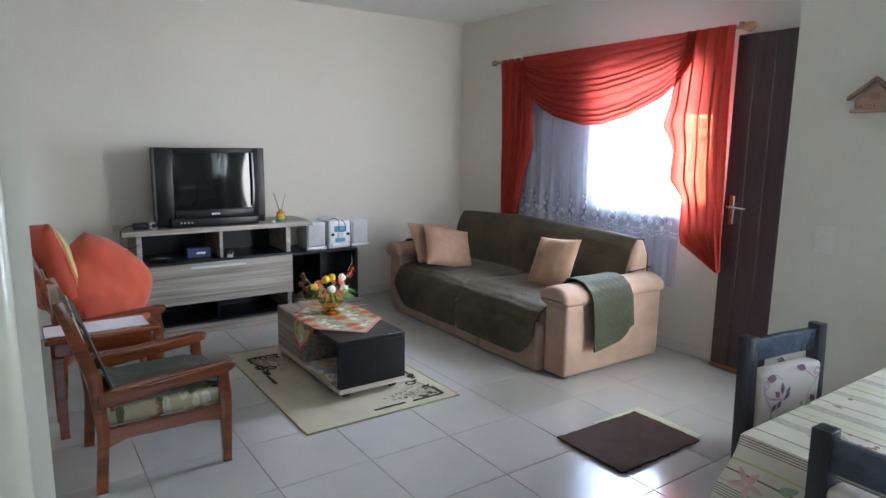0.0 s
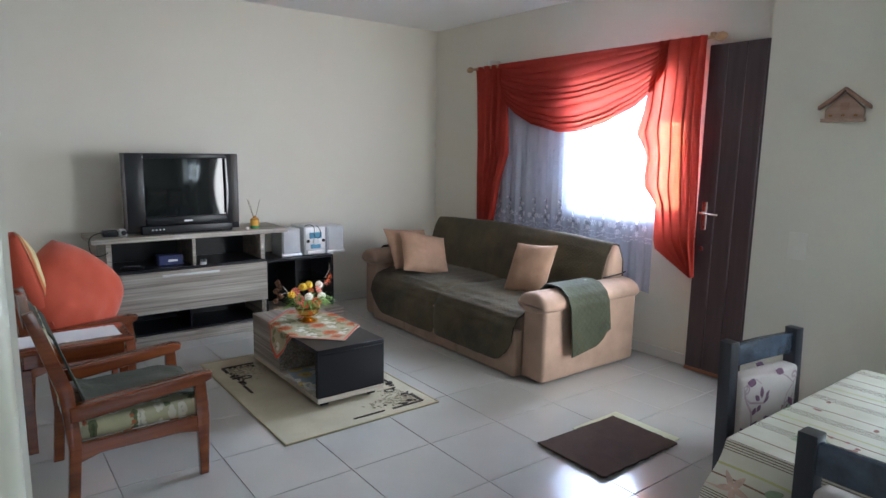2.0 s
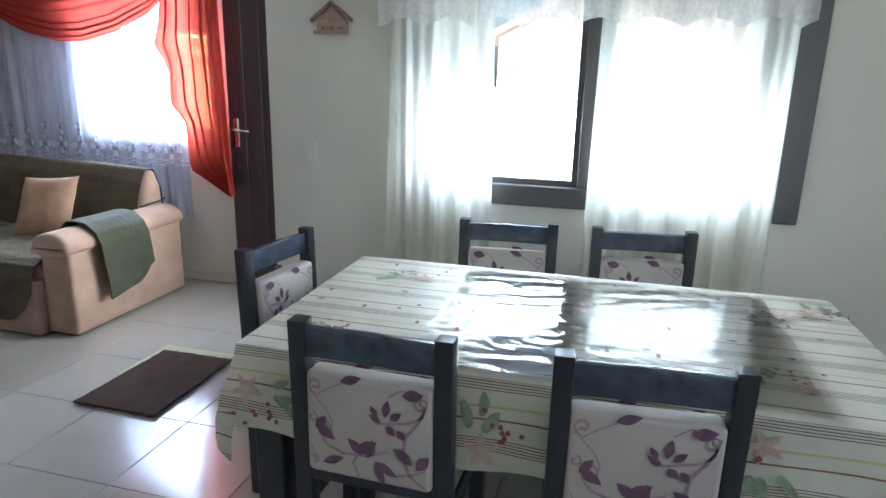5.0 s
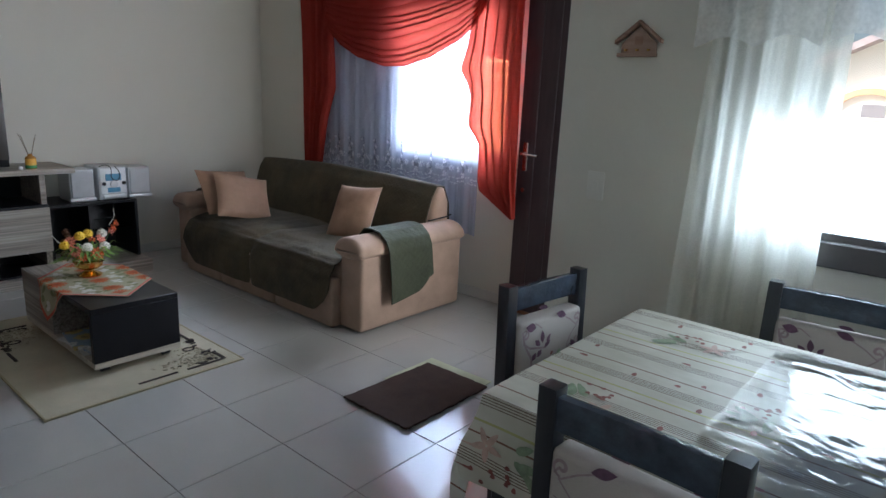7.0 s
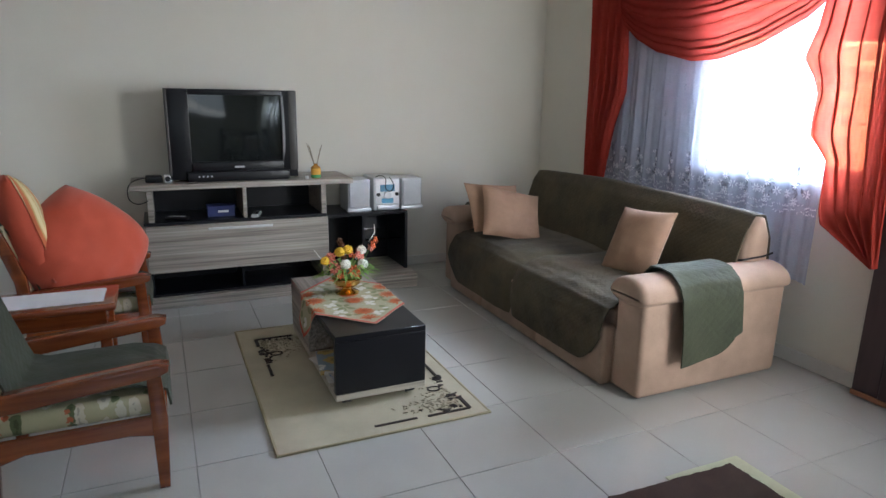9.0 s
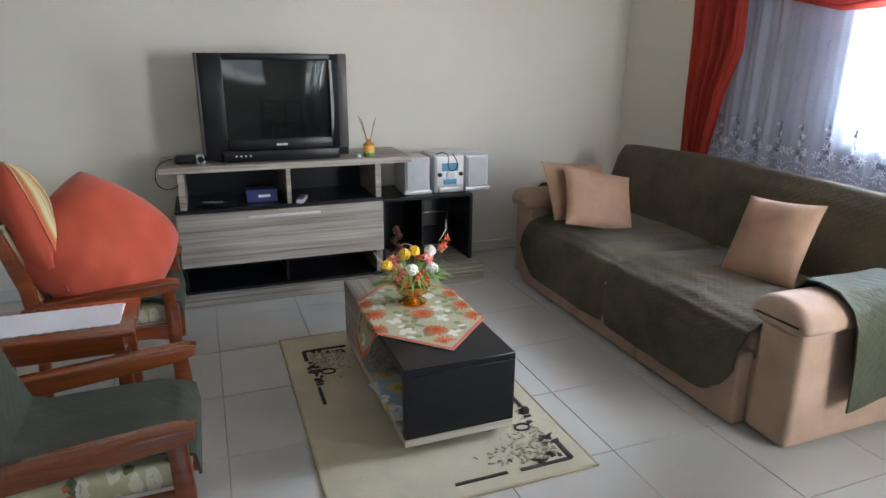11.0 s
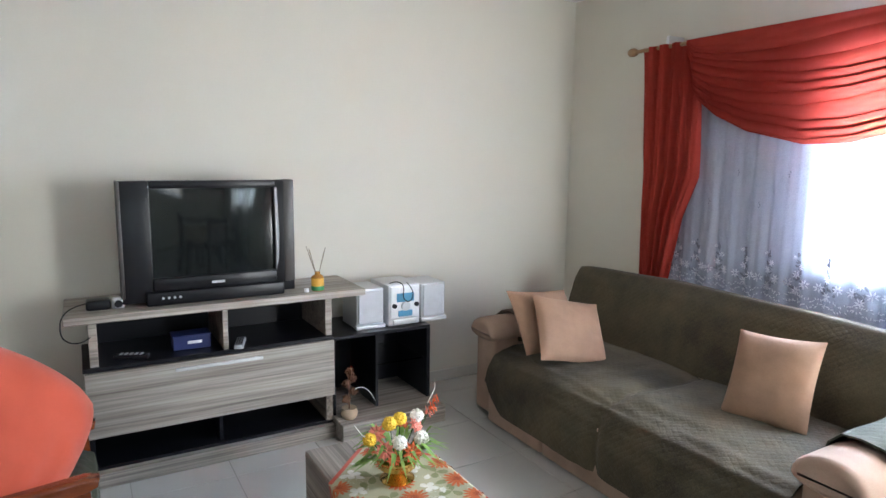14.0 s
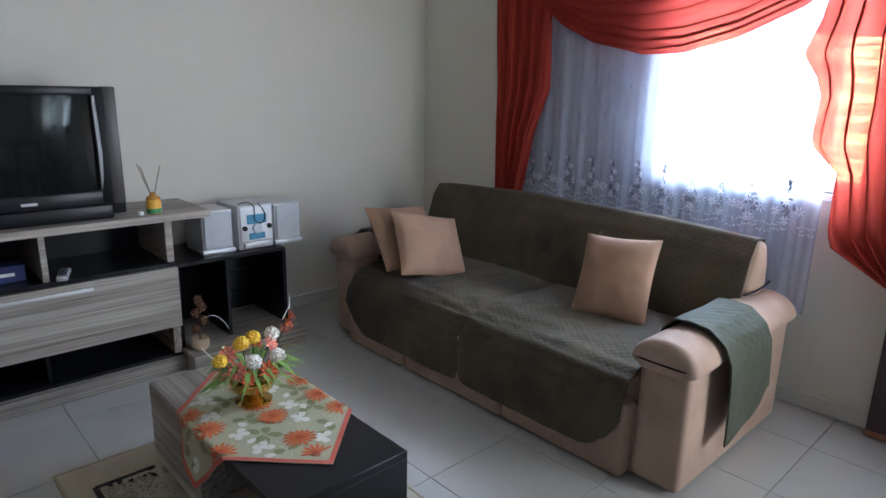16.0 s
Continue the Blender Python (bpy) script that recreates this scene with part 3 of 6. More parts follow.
    part("swag", sheet(swag, 70, 260), RED, c, "sagging red voile swag with pleats")

    EDGE = [(0, -2.62), (0.30, -2.55), (0.39, -2.50), (0.45, -2.56), (0.50, -2.585), (0.58, -2.575), (0.63, -2.58), (0.70, -2.69), (0.86, -2.70), (0.90, -2.72), (1, -2.985)]

    SMOOTH = [(0, -2.62), (0.35, -2.53), (0.6, -2.59), (0.85, -2.72), (1, -2.985)]

    def right_tail(u, v):
        # a stepped cascade that hangs to a point beside the door
        left = lerp(EDGE, v)[0]
        right = -2.965 - 0.03 * v
        a = u * 2 * math.pi * 5.0 + 1.4 * v + 3.2 * noise.noise(Vector((u * 2.2, v * 1.5, 6)))
        easy = lerp(SMOOTH, v)[0]
        full = min(1, 8 * u, 8 * (1 - u))
        y = easy + (right - easy) * (u + 0.050 * math.sin(a) * full) + (left - easy) * (1 - u) ** 4
        z = ZR + 0.012 - v * (ZR + 0.012 - 0.645)
        return (-0.165 + 0.022 * math.cos(a) * (0.6 + 0.4 * v), y, z)
    part("right_tail", sheet(right_tail, 200, 60), RED, c, "red voile cascade hanging to a point")
    return c


sofa_curtain()


def dining_curtain():
    c = thing("curtain_set", (0, 0, 0), "cream voile curtain pair with a white lace valance", "curtain")
    ZR = 2.22
    part("rod", cyl((JX - 0.10, -4.28, ZR), (JX - 0.10, -6.05, ZR), 0.012), WHITE_FRAME, c)
    for y in (-4.36, -5.97):
        part("bracket", box((JX - 0.11, y - 0.012, ZR - 0.012), (JX - 0.002, y + 0.012, ZR + 0.03)), WHITE_FRAME, c)

    def panel(a, b, bottom, flare=0.0):
        def f(u, v):
            y = a + (b - a) * u
            z = ZR - v * (ZR - bottom)
            y += flare * v * (0.5 - u)
            return (JX - 0.095 + wave(y, 52, 0.017), y, z)
        return sheet(f, 120, 24)
    part("panel", panel(-4.42, -4.80, 0.12, 0.10), CREAM, c, "cream voile panel")
    part("panel", panel(-5.22, -5.88, 0.12, 0.03), CREAM, c, "cream voile panel")

    def val(u, v):
        y = -4.36 - u * 1.56
        scallop = 0.035 * abs(math.sin(u * 26))
        z = ZR + 0.01 - v * (ZR + 0.01 - 1.585 - scallop)
        return (JX - 0.130 + wave(y, 38, 0.014), y, z)
    part("valance", sheet(val, 200, 16), LACE, c, "white lace valance")


LACE = sheer("white_lace", (0.88, 0.87, 0.84), 0.35, weave=60, glow=0.4)
dining_curtain()


# ---- ceiling lamp ----
def ceiling_lamp():
    l = thing("ceiling_light", pose(-1.76, -1.76, H), "square white flush ceiling lamp, switched on", "ceiling light")
    bm = box((-0.14, -0.14, -0.035), (0.14, 0.14, 0), 0.006, 2)
    part("frame", bm, WHITE_FRAME, l, "white square frame")
    part("diffuser", box((-0.128, -0.128, -0.038), (0.128, 0.128, -0.034)), LAMPGLOW, l, "glowing square diffuser", smooth=0)


ceiling_lamp()


# ---- sofa ----
def wire(pts, r, material, name, label, parent=None):
    cu = bpy.data.curves.new(name, 'CURVE')
    cu.dimensions, cu.bevel_depth, cu.bevel_resolution = '3D', r, 2
    sp = cu.splines.new('NURBS')
    sp.points.add(len(pts) - 1)
    for p, q in zip(sp.points, pts):
        p.co = (*q, 1)
    sp.use_endpoint_u, sp.order_u = True, 4
    tmp = bpy.data.objects.new(name, cu)
    me = bpy.data.meshes.new_from_object(tmp)
    bpy.data.objects.remove(tmp)
    me.materials.append(material)
    ob = new(name, me)
    if parent:
        ob.parent = parent
        ob["label"] = label
        return ob
    return tagged(ob, label, "cable")


def sofa():
    s = thing("sofa", (0, 0, 0), "tan suede two-seat sofa with olive quilted covers", "sofa")
    X0, X1, Y0, Y1 = -1.125, -0.21, -2.645, -0.48
    part("base", box((X0 + 0.03, Y0 + 0.20, 0.006), (X1, Y1 - 0.20, 0.29), 0.02), SUEDE, s)
    # three padded front panels with seams between them
    for a, b in ((-2.425, -1.835), (-1.829, -1.178), (-1.172, -0.70)):
        part("front_panel", box((X0 - 0.032, a, 0.006), (X0 + 0.04, b, 0.31), 0.018, 3), SUEDE, s)

    def arm(y0, y1, name):
        # rolled arm: an upright panel with a fat rounded top
        a = part(name, box((X0 + 0.015, y0 + 0.02, 0.015), (X1, y1 - 0.02, 0.50), 0.025, 3), SUEDE, s)
        c, w = (y0 + y1) / 2, (y1 - y0) / 2
        roll = [(c + w * 1.08 * math.cos(t), 0.492 + 0.088 * math.sin(t) * (1 if math.sin(t) > 0 else 0.48)) for t in [2 * math.pi * k / 28 for k in range(28)]]
        part("armrest_roll", prism(roll, 0, X0 - 0.02, X1 + 0.01, 0.035, 4), SUEDE, a, "rounded tan arm top")
        return a
    arm(Y0, Y0 + 0.23, "armrest")
    arm(Y1 - 0.23, Y1, "armrest")
    # seat cushion
    part("seat", box((X0 + 0.03, Y0 + 0.22, 0.24), (-0.42, Y1 - 0.22, 0.395), 0.045, 4), SUEDE, s)
    # backrest: leaning rounded slab
    back = [(-0.45, 0.36), (-0.36, 0.74), (-0.32, 0.80), (-0.27, 0.795), (-0.225, 0.70), (-0.21, 0.30)]
    part("backrest", prism(back, 1, Y0 + 0.125, Y1 - 0.10, 0.04, 3), SUEDE, s, smooth=60)

    # quilted cover over the seat and down the front, with a rounded lower edge
    def cover(u, v):
        y = Y0 + 0.232 + u * (Y1 - Y0 - 0.464)
        prof = [(-0.46, 0.430), (-0.80, 0.442), (-0.98, 0.438), (-1.07, 0.422), (-1.130, 0.390), (-1.164, 0.33), (-1.178, 0.24), (-1.174, 0.090)]
        t = v * (len(prof) - 1)
        k = min(int(t), len(prof) - 2)
        f = t - k
        x = prof[k][0] * (1 - f) + prof[k + 1][0] * f
        z = prof[k][1] * (1 - f) + prof[k + 1][1] * f
        if z < 0.34:
            lift = 0.17 * (max(0, abs(2 * u - 1) - 0.78) / 0.22) ** 2.2
            z = max(z, 0.088 + lift)
        dent = 0.016 * math.exp(-((u - 0.5) / 0.014) ** 2) + 0.007 * math.exp(-((u - 0.5) / 0.05) ** 2)
        wob = 0.014 * noise.noise(Vector((y * 3, v * 5, 0.3))) + 0.006 * noise.noise(Vector((y * 11, v * 14, 2.3)))
        if z > 0.40:
            return (x, y, z - dent + wob)
        return (x + dent - abs(wob), y, z)
    part("seat_cover", sheet(cover, 90, 50, 0.008), QUILT, s, "olive quilted seat cover", smooth=80)

    def backcover(u, v):
        y = Y0 + 0.150 + u * (Y1 - Y0 - 0.205)
        prof = [(-0.47, 0.42), (-0.425, 0.60), (-0.375, 0.755), (-0.33, 0.82), (-0.265, 0.815), (-0.212, 0.70), (-0.195, 0.50)]
        t = v * (len(prof) - 1)
        k = min(int(t), len(prof) - 2)
        f = t - k
        f = f * f * (3 - 2 * f) * 0.4 + f * 0.6
        wob = 0.008 * noise.noise(Vector((y * 3, v * 4, 7.3)))
        return (prof[k][0] * (1 - f) + prof[k + 1][0] * f - abs(wob), y, prof[k][1] * (1 - f) + prof[k + 1][1] * f + (0.012 * noise.noise(Vector((y * 2, 0, 4))) + 0.030 * math.sin(math.pi * u) ** 0.6 - 0.018) * min(1, 3 * v))
    part("back_cover", sheet(backcover, 80, 36, 0.008), QUILT, s, "olive quilted back cover", smooth=80)
    # elastic strap that ties the cover to the sofa back
    wire([(-0.415, Y0 + 0.150, 0.585), (-0.40, Y0 + 0.121, 0.592), (-0.34, Y0 + 0.118, 0.602), (-0.27, Y0 + 0.118, 0.598), (-0.215, Y0 + 0.12, 0.612)], 0.005, BLACK, "strap", "black elastic strap of the back cover", s)

    # arm cloths
    def armcloth(yc, out):
        def f(u, v):
            x = -0.94 + u * 0.37
            w = 0.115 * 1.16
            prof = [(0.8, 0.44), (0.75, 0.55), (0.45, 0.592), (0, 0.598), (-0.5, 0.590), (-0.95, 0.545), (-1.14, 0.485), (-1.17, 0.40), (-1.17, 0.17)]
            t = v * (len(prof) - 1)
            k = min(int(t), len(prof) - 2)
            g = t - k
            py = prof[k][0] * (1 - g) + prof[k + 1][0] * g
            z = prof[k][1] * (1 - g) + prof[k + 1][1] * g
            if z < 0.28:
                z += (0.12 * max(0, (u - 0.55) / 0.45) ** 2 + 0.045 * u) * (0.28 - z) / 0.11
            return (x + 0.012 * math.sin(z * 9), yc + out * -py * w + out * 0.004 * math.sin(u * 7 + z * 6), z + 0.003)
        return sheet(f, 30, 44, 0.007)
    part("arm_cover", armcloth(Y0 + 0.115, -1), GREENQ, s, "green quilted arm cloth", smooth=80)
    part("arm_cover", armcloth(Y1 - 0.115, 1), QUILT, s, "dark quilted arm cloth", smooth=80)
    for x in (X0 + 0.08, X1 - 0.08):
        for y in (Y0 + 0.1, Y1 - 0.1):
            part("foot", cyl((x, y, 0), (x, y, 0.03), 0.025, seg=12), BLACK, s)
    return s


sofa()


def throw_pillow(w, h, t, m, material, label):
    p = whole("throw_pillow", pillow(w, h, t, 24), material, label, "pillow", "pillows on the sofa")
    p.matrix_world = m
    return p


# a pillow's plane is xz in its own frame, facing y
throw_pillow(0.43, 0.37, 0.13, pose(-0.872, -1.045, 0.583, -36, 12, -8), SUEDE2, "tan suede throw pillow leaning in the sofa corner")
throw_pillow(0.43, 0.375, 0.12, pose(-0.905, -0.885, 0.605, -36, 5, 2), SUEDE2, "tan suede throw pillow behind another on the sofa")
throw_pillow(0.345, 0.40, 0.12, pose(-0.655, -2.035, 0.594, -31, -3, -78), SUEDE2, "beige tan throw pillow against the sofa back")


# ---- television stand ----
def tv_stand():
    s = thing("tv_stand", (0, 0, 0), "low television stand in striped grey-brown and black laminate", "tv stand")
    B = -0.03
    part("top", box((-3.19, -0.46, 0.755), (-1.80, B, 0.79), 0.003, 1), GREYWOOD, s, "striped grey-brown top board")
    for a, b in ((-3.10, -3.065), (-2.535, -2.51), (-2.02, -1.985)):
        part("divider", box((a, -0.44, 0.555), (b, B, 0.755), 0.002, 1), GREYWOOD, s)
    part("back_panel", box((-3.065, B - 0.015, 0.555), (-2.02, B - 0.003, 0.755)), BLACK, s, "black back panel", smooth=0)
    part("middle_shelf", box((-3.13, -0.455, 0.535), (-1.985, B, 0.555), 0.002, 1), BLACK, s, "black shelf")
    dr = part("drawer", box((-3.125, -0.475, 0.235), (-1.985, -0.455, 0.535), 0.003, 1), GREYWOOD, s, "striped grey-brown drawer front")
    bm = box((-2.76, -0.498, 0.497), (-2.36, -0.486, 0.512), 0.003, 2)
    for x in (-2.73, -2.39):
        bm_box(bm, (x - 0.006, -0.487, 0.499), (x + 0.006, -0.475, 0.510))
    part("handle", bm, surface("brushed_aluminium", (0.58, 0.58, 0.58), 0.5, 0.35, vary=0.05), dr, "long satin metal bar handle")
    part("drawer_box", box((-3.11, -0.455, 0.24), (-2.0, B, 0.53)), BLACK, s, smooth=0)
    part("lower_back", box((-3.10, B - 0.02, 0.07), (-2.0, B - 0.004, 0.235)), BLACK, s, "black back panel", smooth=0)
    part("lower_floor", box((-3.12, -0.44, 0.07), (-1.985, B, 0.085)), BLACK, s, "black lower shelf", smooth=0)
    part("side", box((-3.125, -0.44, 0.085), (-3.10, B - 0.02, 0.235)), BLACK, s, smooth=0)
    part("side", box((-2.02, -0.44, 0.085), (-1.985, B - 0.02, 0.235)), GREYWOOD_END, s, smooth=0)
    part("lower_divider", box((-2.56, -0.40, 0.085), (-2.545, B - 0.02, 0.235)), BLACK, s, smooth=0)
    part("plinth", box((-3.14, -0.48, 0.0), (-1.985, B, 0.07), 0.003, 1), GREYWOOD, s, "striped grey-brown plinth")
    # open black unit beside it
    part("plinth", box((-1.983, -0.585, 0.0), (-1.365, B, 0.100), 0.003, 1), GREYWOOD, s, "striped grey-brown plinth")
    cubeY = -0.43
    u = part("open_unit", box((-1.983, cubeY, 0.515), (-1.385, B, 0.535), 0.002, 1), BLACK, s, "black open shelf unit")
    part("panel", box((-1.405, cubeY, 0.100), (-1.385, B, 0.515)), BLACK, u, smooth=0)
    part("panel", box((-1.983, cubeY, 0.100), (-1.963, B, 0.515)), BLACK, u, smooth=0)
    part("panel", box((-1.725, cubeY + 0.01, 0.100), (-1.708, B, 0.515)), BLACK, u, smooth=0)
    part("back_panel", box((-1.963, B - 0.012, 0.100), (-1.405, B, 0.515)), BLACK, u, smooth=0)
    part("shelf", box((-1.708, cubeY + 0.04, 0.325), (-1.405, B - 0.014, 0.333)), GLASS, u, "clear glass shelf", smooth=0)
    return s


tv_stand()


TVGREY = surface("brown_grey_plastic", (0.050, 0.044, 0.040), 0.42, vary=0.08, fine=300, bump=0.06)


def television():
    t = thing("television", (-2.555, -0.366, 0.79), "black flat-screen tube television on the stand", "television")
    W, HH = 0.80, 0.578
    # cabinet tapers to the back
    body = prism([(-W / 2 + 0.02, 0.04), (W / 2 - 0.02, 0.04), (W / 2 - 0.04, 0.14), (0.25, 0.33), (-0.25, 0.33), (-W / 2 + 0.04, 0.14)], 2, 0.04, HH - 0.02, 0.01, 2)
    part("cabinet", body, PLASTIC, t)
    # front frame as four borders round the tube
    bl, br, bt, bb = -W / 2 + 0.135, W / 2 - 0.095, HH - 0.035, 0.125
    part("speaker", box((-W / 2, 0.0, 0.015), (bl, 0.05, HH), 0.006, 2), PLASTIC, t, "black speaker panel")
    part("speaker", box((br, 0.0, 0.015), (W / 2, 0.05, HH), 0.006, 2), PLASTIC, t, "black speaker panel")
    part("side_trim", box((W / 2 - 0.052, -0.003, 0.06), (W / 2 + 0.002, 0.06, HH + 0.001), 0.006, 2), TVGREY, t, "brown-grey side panel")
    part("side_trim", box((-W / 2 - 0.002, -0.003, 0.04), (-W / 2 + 0.016, 0.06, HH + 0.001), 0.005, 2), TVGREY, t, "brown-grey side strip")
    part("bezel", box((bl, -0.012, bt), (br, 0.05, HH), 0.005, 2), PLASTIC, t)
    part("bezel", box((bl, -0.012, 0.065), (br, 0.05, bb), 0.005, 2), PLASTIC, t)
    part("control_strip", box((-W / 2 + 0.10, -0.022, 0.0), (W / 2 - 0.06, 0.05, 0.064), 0.008, 3), PLASTIC, t, "glossy black control strip")
    scr = sheet(lambda u, v: (bl + u * (br - bl), 0.012 - 0.010 * (1 - (2 * u - 1) ** 2) * (1 - 0.3 * (2 * v - 1) ** 2), bb + v * (bt - bb)), 16, 12, 0.01)
    part("screen", scr, SCREEN, t, "dark glass screen", smooth=80)
    # curved reflection on the bezel, modelled as a silver strip
    part("trim", prism([(br - 0.004, bb - 0.01), (br + 0.012, bb + 0.06), (br + 0.016, 0.3), (br + 0.008, bt), (br - 0.006, bt), (br - 0.002, 0.3)], 1, -0.016, 0.0, 0.002, 1), surface("dark_silver", (0.20, 0.20, 0.21), 0.35, 0.6), t, "curved silver strip standing for a reflection beside the screen")
    part("badge", box((0.02 - 0.03, -0.0135, 0.085), (0.02 + 0.03, -0.0115, 0.097)), SILVER, t, "small silver badge", smooth=0)
    part("badge", box((-0.27, -0.0010, HH - 0.032), (-0.235, 0.002, HH - 0.024)), SILVER, t, "tiny silver mark", smooth=0)
    for k in range(4):
        part("button", cyl((-0.23 + 0.025 * k, -0.021, 0.035), (-0.23 + 0.025 * k, -0.025, 0.035), 0.006, seg=10), SILVER, t)
    return t


television()


# ---- coffee table, rug, mats ----
def coffee_table():
    t = thing("coffee_table", (0, 0, 0), "black coffee table with a striped wood end, on low castors", "coffee table")
    x0, x1, y0, ym, y1 = -2.39, -1.97, -2.18, -1.66, -1.235
    part("top", box((x0, y0, 0.32), (x1, ym, 0.347), 0.002, 1), BLACK, t, "black top board")
    part("end_panel", box((x0, y0, 0.075), (x1, y0 + 0.03, 0.32), 0.002, 1), BLACK, t, "black end panel")
    part("wood_end", box((x0 - 0.002, ym, 0.075), (x1 + 0.002, y1, 0.348), 0.003, 1), GREYWOOD_END, t, "striped grey-brown wooden end block")
    part("bottom", box((x0, y0, 0.045), (x1, y1, 0.075), 0.002, 1), PALEWOOD, t, "pale wood bottom board")
    part("back_panel", box((x1 - 0.05, y0 + 0.03, 0.075), (x1 - 0.03, ym, 0.32)), BLACK, t, smooth=0)
    for x in (x0 + 0.06, x1 - 0.06):
        for y in (y0 + 0.05, y1 - 0.05):
            part("castor", cyl((x - 0.02, y, 0.029), (x + 0.02, y, 0.029), 0.017, seg=12), BLACK, t)
    # magazines in the open side
    for k, (x, y, rz, z, mat) in enumerate(((-2.275, -1.945, 8, 0.076, MAG_A), (-2.285, -1.935, -4, 0.083, MAG_B), (-2.275, -1.965, 3, 0.090, MAG_A), (-2.295, -1.905, 14, 0.097, MAG_B), (-2.300, -1.895, -8, 0.104, MAG_C))):
        m = whole("magazine", box((-0.10, -0.135, 0), (0.10, 0.135, 0.0065), 0.001, 1), mat, "glossy printed magazine stacked in the coffee table", "magazine", "magazines in the coffee table")
        m.matrix_world = pose(x, y, z, 0, 0, rz)


PALEWOOD = wood("pale_wood", (0.36, 0.32, 0.26), (0.55, 0.50, 0.42), 0.5, axis=0)
MAG_A = printed("magazine_blue", (0.55, 0.58, 0.62), [((0.10, 0.25, 0.50), 9, 0.4, 0), ((0.6, 0.45, 0.1), 7, 0.2, 2)], 0.3)
MAG_B = printed("magazine_white", (0.62, 0.60, 0.56), [((0.3, 0.3, 0.3), 12, 0.2, 0)], 0.35)
MAG_C = printed("magazine_cover", (0.30, 0.40, 0.50), [((0.6, 0.45, 0.15), 8, 0.35, 0.4), ((0.75, 0.75, 0.72), 9, 0.25, 2)], 0.3)
coffee_table()


def flat(bm, pts, z0, z1):
    """A thin raised shape on the floor or a table."""
    lo, hi = [bm.verts.new((x, y, z0)) for x, y in pts], [bm.verts.new((x, y, z1)) for x, y in pts]
    n = len(pts)
    for k in range(n):
        bm.faces.new((lo[k], lo[(k + 1) % n], hi[(k + 1) % n], hi[k]))
    bm.faces.new(hi)


def blob(bm, x, y, rx, ry, ang, z0, z1, n=9, jag=0.0, rnd=None):
    pts = []
    for k in range(n):
        a = 2 * math.pi * k / n
        r = 1 + (rnd.uniform(-jag, jag) if rnd else 0)
        px, py = rx * r * math.cos(a), ry * r * math.sin(a)
        pts.append((x + px * math.cos(ang) - py * math.sin(ang), y + px * math.sin(ang) + py * math.cos(ang)))
    flat(bm, pts, z0, z1)


